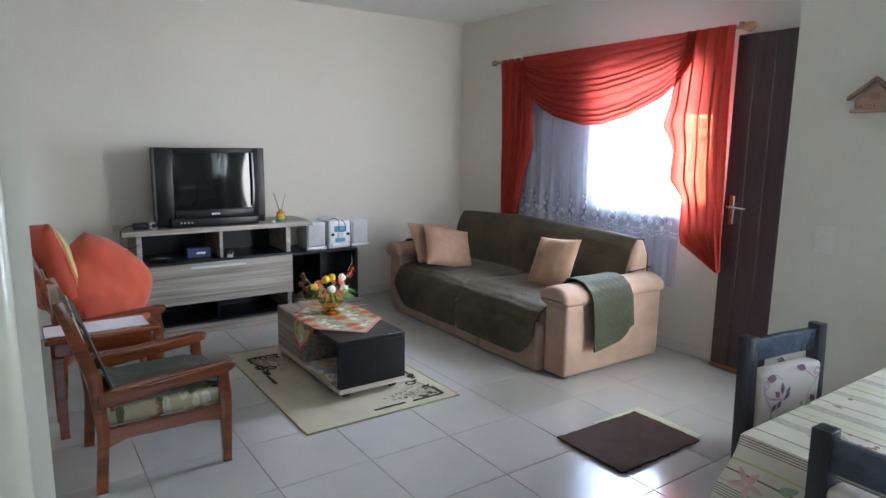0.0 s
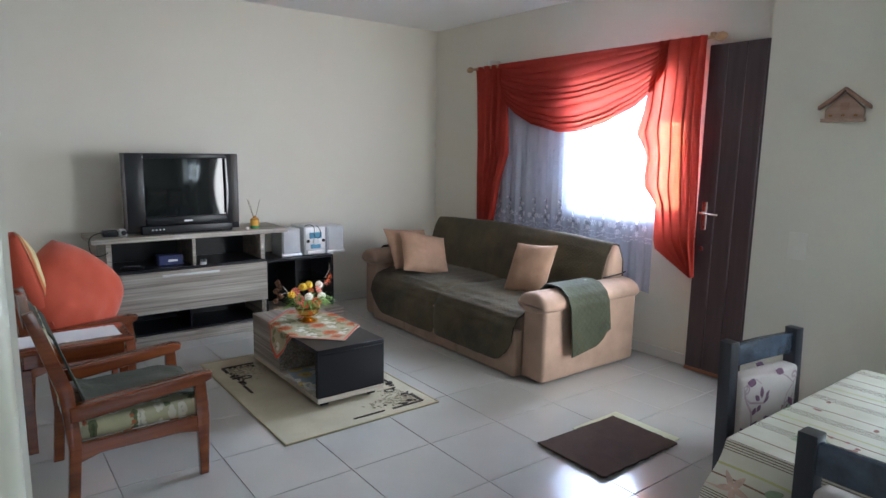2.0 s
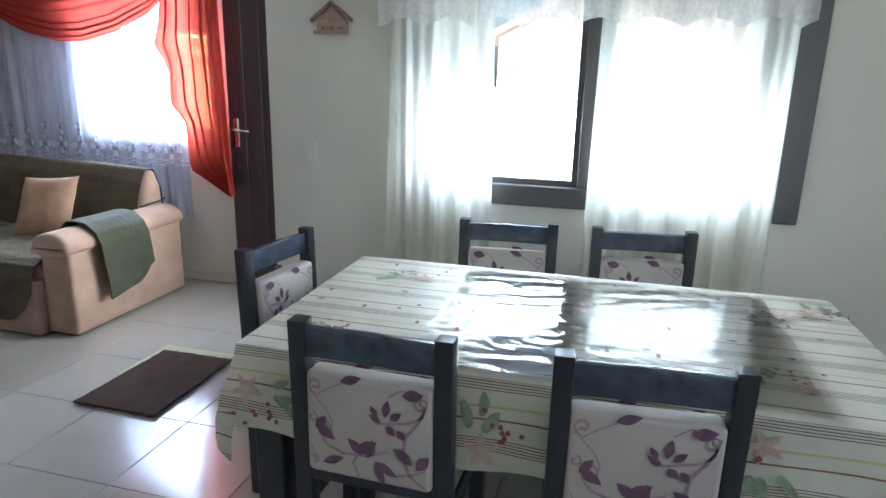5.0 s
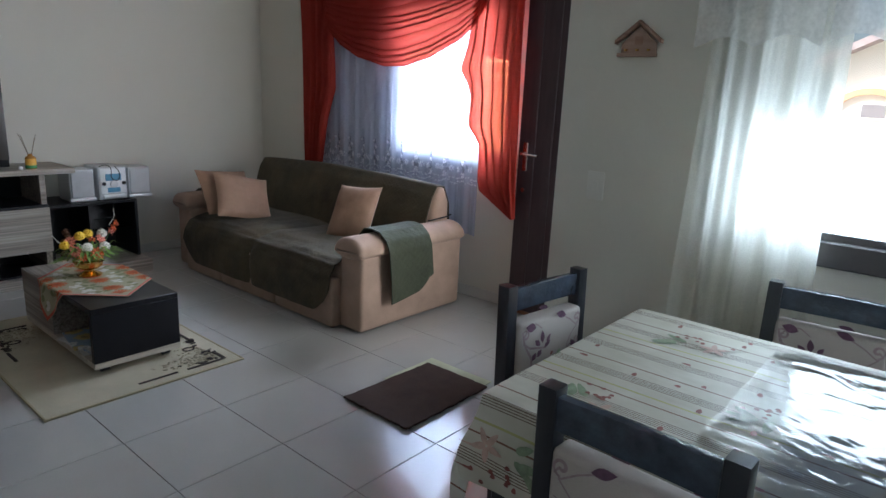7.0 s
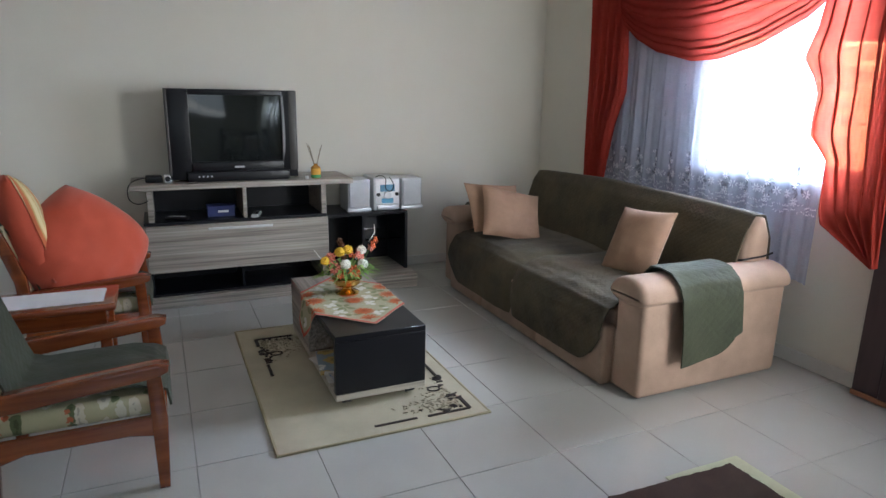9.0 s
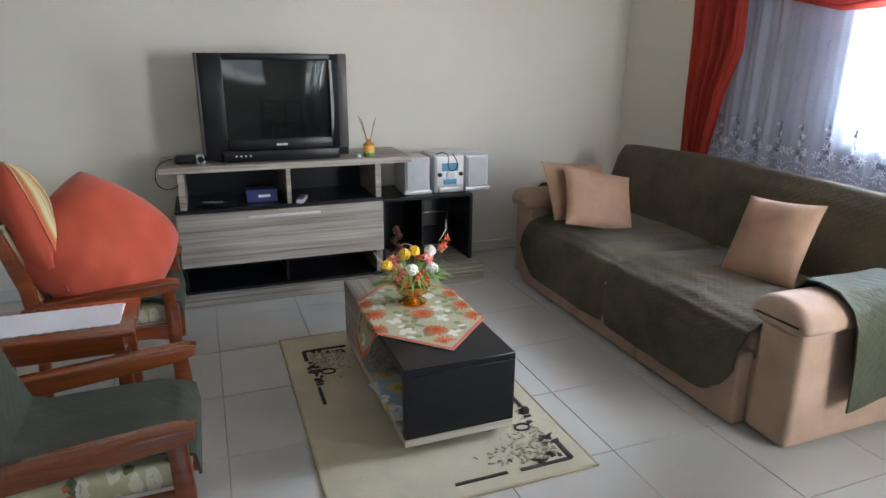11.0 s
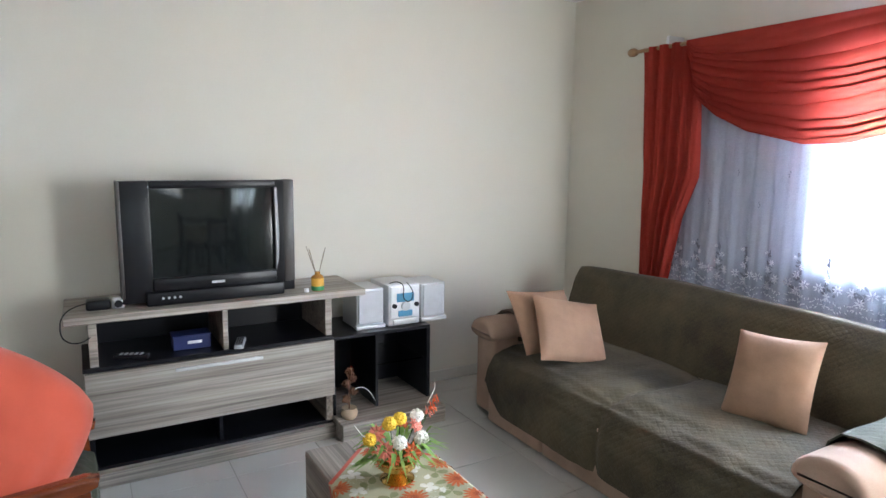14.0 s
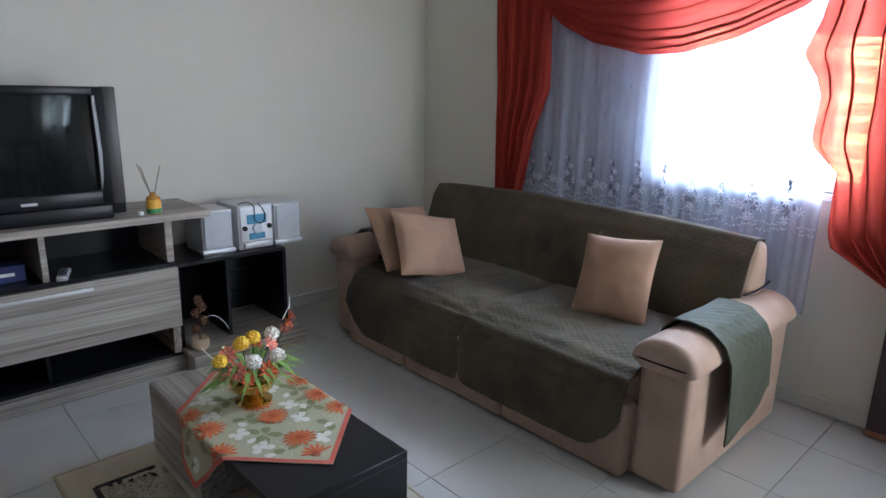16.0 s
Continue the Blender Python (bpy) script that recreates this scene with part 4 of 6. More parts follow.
def rug():
    r = thing("rug", (0, 0, 0), "cream rug with black angular and floral corner motifs", "rug")
    part("carpet", sheet(lambda u, v: (-2.69 + 0.92 * u, -2.445 + 1.38 * v, 0.008 + 0.0015 * noise.noise(Vector((u * 6, v * 8, 0)))), 20, 24, 0.0075), CREAMRUG, r)
    edge = bmesh.new()
    for lo, hi in (((-2.695, -2.45), (-1.765, -2.44)), ((-2.695, -1.07), (-1.765, -1.06)), ((-2.695, -2.44), (-2.683, -1.07)), ((-1.777, -2.44), (-1.765, -1.07))):
        bm_box(edge, (lo[0], lo[1], 0.0005), (hi[0], hi[1], 0.0105), 0.003, 1)
    part("binding", edge, surface("rug_binding", (0.33, 0.29, 0.18), 0.95), r, "stitched olive-cream edge")
    rnd = random.Random(11)

    def motif(cx, cy, sx, sy):
        # an L of black lines with blots, leaves and speckles inside the corner
        m = bmesh.new()
        z0, z1 = 0.009, 0.0125

        def bar(a, b, w):
            (ax, ay), (bx, by) = a, b
            dx, dy = bx - ax, by - ay
            L = math.hypot(dx, dy)
            nx, ny = -dy / L * w, dx / L * w
            q = [(ax + nx, ay + ny), (bx + nx, by + ny), (bx - nx, by - ny), (ax - nx, ay - ny)]
            flat(m, [(cx + sx * x, cy + sy * y) for x, y in q], z0, z1)
        bar((0, 0), (0.20, 0), 0.007)
        bar((0.25, 0.004), (0.44, 0.004), 0.006)
        bar((0, 0), (0, 0.10), 0.009)
        bar((0.01, 0.36), (0.01, 0.50), 0.007)
        for k in range(10):
            blob(m, cx + sx * rnd.uniform(0.0, 0.05), cy + sy * rnd.uniform(0.10, 0.34), rnd.uniform(0.008, 0.026), rnd.uniform(0.006, 0.014), rnd.uniform(0, 3), z0, z1, 8, 0.45, rnd)
        for k in range(8):
            blob(m, cx + sx * rnd.uniform(0.03, 0.24), cy + sy * rnd.uniform(0.005, 0.06), rnd.uniform(0.006, 0.02), rnd.uniform(0.004, 0.01), rnd.uniform(0, 3), z0, z1, 8, 0.45, rnd)
        # little squares in a row
        for k in range(3):
            bar((0.005, 0.29 + 0.022 * k), (0.035, 0.29 + 0.022 * k), 0.006)
        # a ring flower
        for k in range(14):
            a, b = 2 * math.pi * k / 14, 2 * math.pi * (k + 1) / 14
            bar((0.075 + 0.03 * math.cos(a), 0.23 + 0.022 * math.sin(a)), (0.075 + 0.03 * math.cos(b), 0.23 + 0.022 * math.sin(b)), 0.004)
        o = part("motif", m, RUGBLACK, r, "black woven corner motif", smooth=0)
        o["kind"] = "stuff"
        sp = bmesh.new()
        for k in range(260):
            d = rnd.random()
            x, y = abs(rnd.gauss(0, 0.11)) + 0.02, abs(rnd.gauss(0, 0.10)) + 0.03
            blob(sp, cx + sx * x, cy + sy * y, rnd.uniform(0.002, 0.007), rnd.uniform(0.002, 0.005), d * 3, z0, 0.0118, 5, 0.4, rnd)
        q = part("speckle", sp, RUGSHADE, r, "grey-brown speckled shading", smooth=0)
        q["kind"] = "stuff"
    motif(-2.60, -1.235, 1, -1)
    motif(-1.84, -2.385, -1, 1)
    return r


rug()


def door_mat():
    cloth = surface("pale_green_cloth", (0.48, 0.50, 0.34), 0.95)
    whole("cloth_mat", sheet(lambda u, v: (-1.40 + 0.36 * u, -3.52 + 0.40 * v, 0.0045 + 0.001 * math.sin(u * 9 + v * 5)), 12, 12, 0.004), cloth, "pale green cloth lying under the brown door mat", "mat")
    m = bmesh.new()
    n = 26
    ring = []
    rnd = random.Random(2)
    for (ax, ay), (bx, by) in (((-1.685, -3.55), (-1.12, -3.555)), ((-1.12, -3.555), (-1.118, -3.165)), ((-1.118, -3.165), (-1.685, -3.150)), ((-1.685, -3.150), (-1.685, -3.55))):
        for k in range(n):
            f = k / n
            ring.append((ax + (bx - ax) * f + rnd.uniform(-0.004, 0.004), ay + (by - ay) * f + rnd.uniform(-0.004, 0.004)))
    flat(m, ring, 0.0075, 0.018)
    bmesh.ops.recalc_face_normals(m, faces=m.faces)
    whole("door_mat", m, BROWN, "dark brown worn rectangular door mat on the tiles", "door mat")


door_mat()


# ---- dining set ----
def dining_table():
    t = thing("dining_table", (0, 0, 0), "dark wooden dining table under a plastic-covered cloth", "table")
    x0, x1, y0, y1 = -2.36, -1.53, -5.98, -4.435
    part("tabletop", box((x0, y0, 0.70), (x1, y1, 0.735), 0.004, 1), DARKCHAIR, t)
    for x in (x0 + 0.05, x1 - 0.05):
        for y in (y0 + 0.05, y1 - 0.05):
            part("leg", box((x - 0.04, y - 0.04, 0), (x + 0.04, y + 0.04, 0.70), 0.004, 1), DARKCHAIR, t)
    return t


dining_table()


def tablecloth():
    x0, x1, y0, y1, top, drop = -2.37, -1.52, -5.99, -4.425, 0.741, 0.20

    def f(u, v):
        # cloth runs past the edges and folds down
        L = drop + 0.02
        px, py = x0 - L + u * (x1 - x0 + 2 * L), y0 - L + v * (y1 - y0 + 2 * L)
        ox = max(0, x0 - px) + max(0, px - x1)
        oy = max(0, y0 - py) + max(0, py - y1)
        x, y = min(max(px, x0), x1), min(max(py, y0), y1)
        sx, sy = (-1 if px < x0 else 1), (-1 if py < y0 else 1)
        far = max(ox, oy)
        z = top - max(0, far - 0.006)
        flare = min(far, 0.2) * 0.16
        rip = 0.012 * math.sin(px * 21 + py * 19) * min(1, far / 0.15)
        if ox > 0:
            x += sx * (0.004 + flare + rip)
        if oy > 0:
            y += sy * (0.004 + flare + rip)
        if ox > 0 and oy > 0:
            z -= 0.5 * min(ox, oy)
        if far == 0:
            z += 0.0025 * noise.noise(Vector((px * 7, py * 7, 1.5))) + 0.0015
        return (x, y, z)
    t = thing("tablecloth", (0, 0, 0), "cream tablecloth with brown lines and flower sprigs under clear plastic", "tablecloth")
    part("cloth", sheet(f, 90, 130, 0.002), CLOTHTABLE, t, smooth=70)
    # printed sprigs: leaves, a pale bloom and red berries
    rnd = random.Random(21)
    L = drop + 0.02
    su, sv = x1 - x0 + 2 * L, y1 - y0 + 2 * L
    leaf, bloom, berry = bmesh.new(), bmesh.new(), bmesh.new()

    def dab(bm, cx, cy, length, wide, ang):
        pts = []
        add = 0.0 if bm is leaf else 0.0018 if bm is bloom else 0.0009
        for k in range(10):
            a = 2 * math.pi * k / 10
            px, py = length * math.cos(a), wide * math.sin(a) * (1 - 0.35 * math.cos(a))
            qx, qy = cx + px * math.cos(ang) - py * math.sin(ang), cy + px * math.sin(ang) + py * math.cos(ang)
            p = Vector(f(min(1, max(0, (qx - x0 + L) / su)), min(1, max(0, (qy - y0 + L) / sv))))
            up = 0.002 + 0.00006 * len(bm.faces)
            side = Vector((-up - 0.002 if qx < x0 else 0, up + 0.002 if qy > y1 else 0, up + add))
            pts.append(bm.verts.new(p + side))
        bm.faces.new(pts)
    for cx, cy in ((-2.24, -4.60), (-1.72, -4.66), (-2.05, -4.95), (-1.64, -5.10), (-2.20, -5.70), (-1.78, -5.76), (-2.50, -4.52), (-2.49, -5.62), (-2.49, -5.05), (-2.02, -4.34), (-1.66, -5.93), (-2.28, -5.26)):
        a0 = rnd.uniform(0, 6.28)
        for k in range(4):
            a = a0 + rnd.uniform(-1.2, 1.2)
            dab(leaf, cx + 0.045 * math.cos(a) + rnd.uniform(-0.02, 0.02), cy + 0.06 * math.sin(a) + rnd.uniform(-0.02, 0.02), rnd.uniform(0.022, 0.036), rnd.uniform(0.009, 0.015), a)
        bx, by = cx - 0.05 * math.cos(a0), cy - 0.06 * math.sin(a0)
        for k in range(5):
            a = a0 + 2 * math.pi * k / 5
            dab(bloom, bx + 0.022 * math.cos(a), by + 0.022 * math.sin(a), 0.020, 0.008, a)
        for k in range(9):
            dab(berry, cx + rnd.gauss(0, 0.018) + 0.05 * math.sin(a0), cy + rnd.gauss(0, 0.030) - 0.05 * math.cos(a0), 0.0065, 0.006, 0)
    for k in range(46):
        dab(berry, rnd.uniform(x0, x1), rnd.uniform(y0, y1), rnd.uniform(0.008, 0.014), 0.006, rnd.choice((0.1, 1.5)))
    part("leaf_print", leaf, surface("leaf_print_green", (0.25, 0.31, 0.20), 0.5, vary=0.3, scale=30), t, "muted green printed leaves", smooth=0)["kind"] = "stuff"
    part("bloom_print", bloom, surface("bloom_print_rose", (0.52, 0.36, 0.30), 0.5, vary=0.2, scale=30), t, "faded rose printed blooms", smooth=0)["kind"] = "stuff"
    part("berry_print", berry, surface("berry_print_red", (0.24, 0.075, 0.06), 0.5, vary=0.3, scale=40), t, "dark red printed berries", smooth=0)["kind"] = "stuff"


def striped_cloth():
    """Cream cloth: groups of thin brown and green lines along the table, with scattered sprigs."""
    m, nt, b = _mat("floral_striped_tablecloth")
    v = _coords(nt)
    sep = nt.nodes.new("ShaderNodeSeparateXYZ")
    nt.links.new(v, sep.inputs[0])
    s = _math(nt, 'ADD', sep.outputs[0], sep.outputs[2])
    base = _ramp(nt, _noise(nt, v, 7), [(0.35, (0.53, 0.50, 0.41)), (0.65, (0.62, 0.59, 0.51))])

    def lines(period, offset, width, colour, base):
        f = _math(nt, 'FRACT', _math(nt, 'DIVIDE', _math(nt, 'ADD', s, offset + 20 * period), period))
        return _mix(nt, _math(nt, 'LESS_THAN', f, width / period), base, colour)
    for k in range(5):
        base = lines(0.165, 0.013 - 0.0075 * k, 0.0026, (0.13, 0.075, 0.05), base)
    base = lines(0.165, 0.095, 0.005, (0.20, 0.09, 0.055), base)
    base = lines(0.33, 0.060, 0.007, (0.46, 0.44, 0.19), base)
    nt.links.new(base, b.inputs["Base Color"])
    b.inputs["Roughness"].default_value = 0.5
    b.inputs["Coat Weight"].default_value, b.inputs["Coat Roughness"].default_value = 0.08, 0.2
    st = _coords(nt, (1.6, 1, 1))
    _bump(nt, b, _noise(nt, st, 9, 2), 0.35, 0.012)
    return m


CLOTHTABLE = striped_cloth()
tablecloth()


def film():
    m, nt, b = _mat("clear_plastic_film")
    nt.nodes.remove(b)
    see, glo, mix = nt.nodes.new("ShaderNodeBsdfTransparent"), nt.nodes.new("ShaderNodeBsdfGlossy"), nt.nodes.new("ShaderNodeMixShader")
    glo.inputs["Roughness"].default_value = 0.09
    lw = nt.nodes.new("ShaderNodeLayerWeight")
    lw.inputs[0].default_value = 0.32
    nt.links.new(lw.outputs["Fresnel"], mix.inputs[0])
    nt.links.new(see.outputs[0], mix.inputs[1])
    nt.links.new(glo.outputs[0], mix.inputs[2])
    nt.links.new(mix.outputs[0], nt.nodes["Material Output"].inputs[0])
    return m


def plastic_cover():
    def f(u, v):
        x, y = -2.355 + 0.80 * u, -5.78 + 0.93 * v
        wr = 0.0024 * noise.noise(Vector((x * 7, y * 4, 4))) + 0.0013 * noise.noise(Vector((x * 24 + y * 5, y * 9, 1)))
        wr += 0.0007 * noise.noise(Vector((x * 48 - y * 20, y * 24, 6)))
        wr += 0.003 * max(0, abs(2 * v - 1) - 0.9) / 0.1 * noise.noise(Vector((x * 14, y * 3, 9)))
        return (x + 0.012 * noise.noise(Vector((0, y * 8, 2))), y + 0.016 * noise.noise(Vector((x * 9, v * 2, 5))), 0.7535 + wr)
    whole("plastic_cover", sheet(f, 110, 190), film(), "clear wrinkled plastic sheet lying on the tablecloth", "table cover", smooth=90)


plastic_cover()
PURPLE = surface("purple_print", (0.15, 0.075, 0.12), 0.85, vary=0.3, scale=30)
SCROLL = surface("mauve_print", (0.34, 0.25, 0.27), 0.85, vary=0.2, scale=30)
PADCLOTH = surface("cream_upholstery", (0.47, 0.415, 0.385), 0.85, vary=0.06, scale=12, fine=300, bump=0.2)
# dark wood; the blue in its colour stands for the sky's reflection
CARVED = surface("sky_tinted_carved_wood", (0.045, 0.058, 0.085), 0.24, vary=0.4, scale=14, fine=34, bump=1.0)


def leaf_shape(bm, x, z, ang, L, w, y0, y1, n=7):
    pts = []
    for k in range(n):
        t = k / (n - 1)
        pts.append((L * t, w * math.sin(math.pi * t) * (1 - 0.3 * t)))
    for k in range(n - 2, 0, -1):
        t = k / (n - 1)
        pts.append((L * t, -w * math.sin(math.pi * t) * (1 - 0.3 * t)))
    q = [(x + a * math.cos(ang) - b * math.sin(ang), z + a * math.sin(ang) + b * math.cos(ang)) for a, b in pts]
    lo = [bm.verts.new((px, y0, pz)) for px, pz in q]
    bm.faces.new(lo)


def ribbon(bm, pts, w, y):
    rows = []
    for k, (x, z) in enumerate(pts):
        (ax, az), (bx, bz) = pts[max(0, k - 1)], pts[min(len(pts) - 1, k + 1)]
        dx, dz = bx - ax, bz - az
        L = math.hypot(dx, dz) or 1
        ww = w * (0.35 + 0.65 * math.sin(math.pi * (k + 1) / (len(pts) + 1)))
        rows.append((bm.verts.new((x - dz / L * ww, y, z + dx / L * ww)), bm.verts.new((x + dz / L * ww, y, z - dx / L * ww))))
    for a, b in zip(rows, rows[1:]):
        bm.faces.new((a[0], b[0], b[1], a[1]))


def curl(cx, cz, r, turns, start, sign=1, n=22):
    out = []
    for k in range(n + 1):
        t = k / n
        a = start + sign * turns * 2 * math.pi * t
        out.append((cx + r * (0.12 + 0.88 * t) * math.cos(a), cz + r * (0.12 + 0.88 * t) * math.sin(a)))
    return out


def pad_print(y):
    """Purple leaves and mauve scrolls on the back pad, at depth y."""
    pl, sc = bmesh.new(), bmesh.new()
    flatly = y
    for x, z, a, L, w in ((-0.03, 0.565, 0.6, 0.06, 0.017), (-0.01, 0.560, 2.4, 0.055, 0.014), (0.0, 0.555, 1.3, 0.05, 0.016), (0.02, 0.55, -0.5, 0.065, 0.013), (0.02, 0.545, -1.1, 0.06, 0.012),
                          (0.05, 0.665, 1.4, 0.045, 0.011), (0.065, 0.66, 0.7, 0.035, 0.010), (0.04, 0.65, 2.6, 0.035, 0.009), (0.055, 0.645, -0.8, 0.03, 0.011), (0.085, 0.64, -0.9, 0.03, 0.011), (0.03, 0.665, 2.2, 0.03, 0.008),
                          (-0.075, 0.735, 0.3, 0.055, 0.013), (-0.15, 0.62, -0.6, 0.06, 0.014), (-0.15, 0.61, 0.9, 0.045, 0.012), (0.13, 0.56, 2.5, 0.06, 0.014), (0.14, 0.55, 0.9, 0.05, 0.014), (0.10, 0.725, 0.2, 0.05, 0.016), (-0.13, 0.525, 0.4, 0.06, 0.012)):
        y += 0.00025 if y > 0 else -0.00025
        leaf_shape(pl, x * 0.84, z, a, L * 0.98, w * 1.05, y, y)
    ribbon(sc, [(0.135, 0.505), (0.10, 0.53), (0.085, 0.575), (0.09, 0.625), (0.12, 0.665), (0.135, 0.70)], 0.0045, flatly)
    ribbon(sc, [(-0.02, 0.50), (-0.035, 0.535), (-0.02, 0.565), (0.01, 0.575)], 0.0035, flatly)
    ribbon(sc, [(-0.05, 0.735), (-0.09, 0.715), (-0.125, 0.69), (-0.14, 0.70)] + curl(-0.125, 0.715, 0.02, 1.2, 3.4), 0.004, flatly)
    ribbon(sc, [(-0.13, 0.69), (-0.10, 0.66), (-0.085, 0.63), (-0.09, 0.60)] + curl(-0.105, 0.615, 0.017, 1.1, 0.2, -1), 0.004, flatly)
    ribbon(sc, curl(-0.135, 0.635, 0.014, 1.2, 0.5), 0.003, flatly)
    ribbon(sc, [(-0.12, 0.60), (-0.10, 0.57), (-0.06, 0.555), (0.0, 0.56), (0.05, 0.58)], 0.004, flatly)
    ribbon(sc, [(-0.14, 0.56), (-0.13, 0.535), (-0.135, 0.51)] + curl(-0.13, 0.525, 0.013, 1.0, 3.0), 0.003, flatly)
    ribbon(sc, [(0.05, 0.715), (0.08, 0.735), (0.12, 0.73)] + curl(0.125, 0.705, 0.018, 1.1, 1.5, -1), 0.004, flatly)
    ribbon(sc, [(0.02, 0.645), (0.06, 0.652), (0.10, 0.66), (0.13, 0.68), (0.14, 0.72)], 0.0035, flatly)
    ribbon(sc, [(0.02, 0.545), (0.06, 0.50 + 0.02), (0.10, 0.53), (0.14, 0.55)], 0.003, flatly)
    return pl, sc


def dining_chair(m, label, group="chairs round the table"):
    c = thing("dining_chair", m, label, "chair", group)
    # faces +y in its own frame; back at y = 0
    w, hh = 0.172, 0.862
    for s in (-1, 1):
        part("back_post", prism([(0.0, 0.0), (0.045, 0.0), (0.045, 0.45), (0.030, hh), (-0.012, hh), (0.0, 0.45)], 0, s * w - 0.021, s * w + 0.021, 0.004, 2), DARKCHAIR, c)
        part("front_leg", box((s * w - 0.02, 0.36, 0), (s * w + 0.02, 0.40, 0.43), 0.004, 2), DARKCHAIR, c)
        part("side_rail", box((s * w - 0.012, 0.045, 0.37), (s * w + 0.012, 0.36, 0.43), 0.003, 1), DARKCHAIR, c)
    part("front_rail", box((-w + 0.02, 0.365, 0.37), (w - 0.02, 0.39, 0.43), 0.003, 1), DARKCHAIR, c)
    part("top_rail", prism([(-w + 0.018, hh - 0.085), (0, hh - 0.083), (w - 0.018, hh - 0.085), (w - 0.018, hh - 0.015), (0, hh - 0.012), (-w + 0.018, hh - 0.015)], 1, -0.006, 0.020, 0.004, 2), CARVED, c, "dark carved top rail, tinted blue for reflected sky")
    part("lower_rail", box((-w + 0.018, 0.008, 0.455), (w - 0.018, 0.034, 0.505), 0.003, 1), DARKCHAIR, c)
    pad = part("back_pad", box((-w + 0.020, -0.012, 0.49), (w - 0.020, 0.050, hh - 0.115), 0.014, 3), PADCLOTH, c, "cream upholstered back with purple leaf scrolls")
    for y in (-0.0128, 0.0504):
        pl, sc = pad_print(y)
        part("leaf_print", pl, PURPLE, pad, "purple printed leaves", smooth=0)["kind"] = "stuff"
        part("scroll_print", sc, SCROLL, pad, "mauve printed scrolls", smooth=0)["kind"] = "stuff"
    part("seat", box((-w - 0.01, 0.048, 0.43), (w + 0.01, 0.415, 0.475), 0.018, 3), PADCLOTH, c, "cream upholstered seat")
    return c


LB = "dark wooden dining chair with purple-leaf cream upholstery at the table"
first = dining_chair(pose(-2.462, -4.808, 0, 0, 0, -92), LB)
copy_thing(first, pose(-2.452, -5.397, 0, 0, 0, -86))
copy_thing(first, pose(-1.245, -4.925, 0, 0, 0, 94))
copy_thing(first, pose(-1.215, -5.435, 0, 0, 0, 96))
tagged(copy_thing(first, pose(-1.803, -4.215, 0, 0, 0, 173)), "dark wooden dining chair at the table's short end")


# ---- armchairs and side table ----
CUSH = printed("floral_upholstery", (0.46, 0.42, 0.26), [((0.62, 0.58, 0.46), 13.0, 0.25, 0.0), ((0.12, 0.14, 0.06), 12.0, 0.17, 1.3), ((0.42, 0.12, 0.05), 7.0, 0.11, 4.3)], 0.8)


def armchair(m, label):
    c = thing("armchair", m, label, "armchair", "wooden armchairs")
    # faces +x
    for s in (-1, 1):
        y = s * 0.245
        part("front_leg", prism([(0.475, 0.0), (0.51, 0.0), (0.522, 0.26), (0.512, 0.43), (0.465, 0.43), (0.47, 0.26)], 1, y - 0.018, y + 0.018, 0.004, 2), REDWOOD, c)
        part("back_leg", prism([(-0.03, 0.0), (0.012, 0.0), (0.035, 0.28), (0.02, 0.50), (-0.085, 0.82), (-0.125, 0.81), (-0.03, 0.48), (-0.01, 0.25)], 1, y - 0.018, y + 0.018, 0.004, 2), REDWOOD, c)
        part("armrest", prism([(0.0, 0.365), (0.10, 0.372), (0.50, 0.42), (0.535, 0.435), (0.54, 0.46), (0.50, 0.468), (0.0, 0.425)], 1, y - 0.032, y + 0.032, 0.009, 3), REDWOOD, c)
        part("side_rail", prism([(0.02, 0.19), (0.10, 0.215), (0.40, 0.215), (0.48, 0.20), (0.48, 0.275), (0.02, 0.27)], 1, y - 0.013, y + 0.013, 0.004, 1), REDWOOD, c)
    part("front_rail", box((0.478, -0.227, 0.20), (0.505, 0.227, 0.275), 0.004, 1), REDWOOD, c)
    part("top_rail", prism([(-0.227, 0.75), (0, 0.765), (0.227, 0.75), (0.227, 0.80), (0.10, 0.825), (0, 0.83), (-0.10, 0.825), (-0.227, 0.80)], 0, -0.122, -0.092, 0.006, 2), REDWOOD, c)
    part("back_cushion", prism([(0.01, 0.30), (0.055, 0.31), (-0.05, 0.74), (-0.10, 0.745)], 1, -0.222, 0.222, 0.018, 3), CUSH, c, "floral upholstered back")
    part("seat_cushion", box((0.0, -0.222, 0.262), (0.505, 0.222, 0.342), 0.03, 4), CUSH, c, "floral upholstered seat")

    def cover(u, v):
        y = -0.205 + 0.41 * v
        prof = [(-0.088, 0.79), (-0.025, 0.70), (0.075, 0.385), (0.13, 0.372), (0.40, 0.378), (0.49, 0.366), (0.530, 0.345), (0.538, 0.285)]
        t = u * (len(prof) - 1)
        k = min(int(t), len(prof) - 2)
        f = t - k
        return (prof[k][0] * (1 - f) + prof[k + 1][0] * f, y, prof[k][1] * (1 - f) + prof[k + 1][1] * f + 0.006 * noise.noise(Vector((u * 9, v * 6, 1))))
    part("cover", sheet(cover, 48, 20, 0.008), GREENQ, c, "green quilted throw over back and seat", smooth=80)
    return c


armchair(pose(-3.575, -2.22, 0), "red-brown wooden armchair with a green throw over floral upholstery")
armchair(pose(-3.635, -1.06, 0), "red-brown wooden armchair piled with orange cushions")


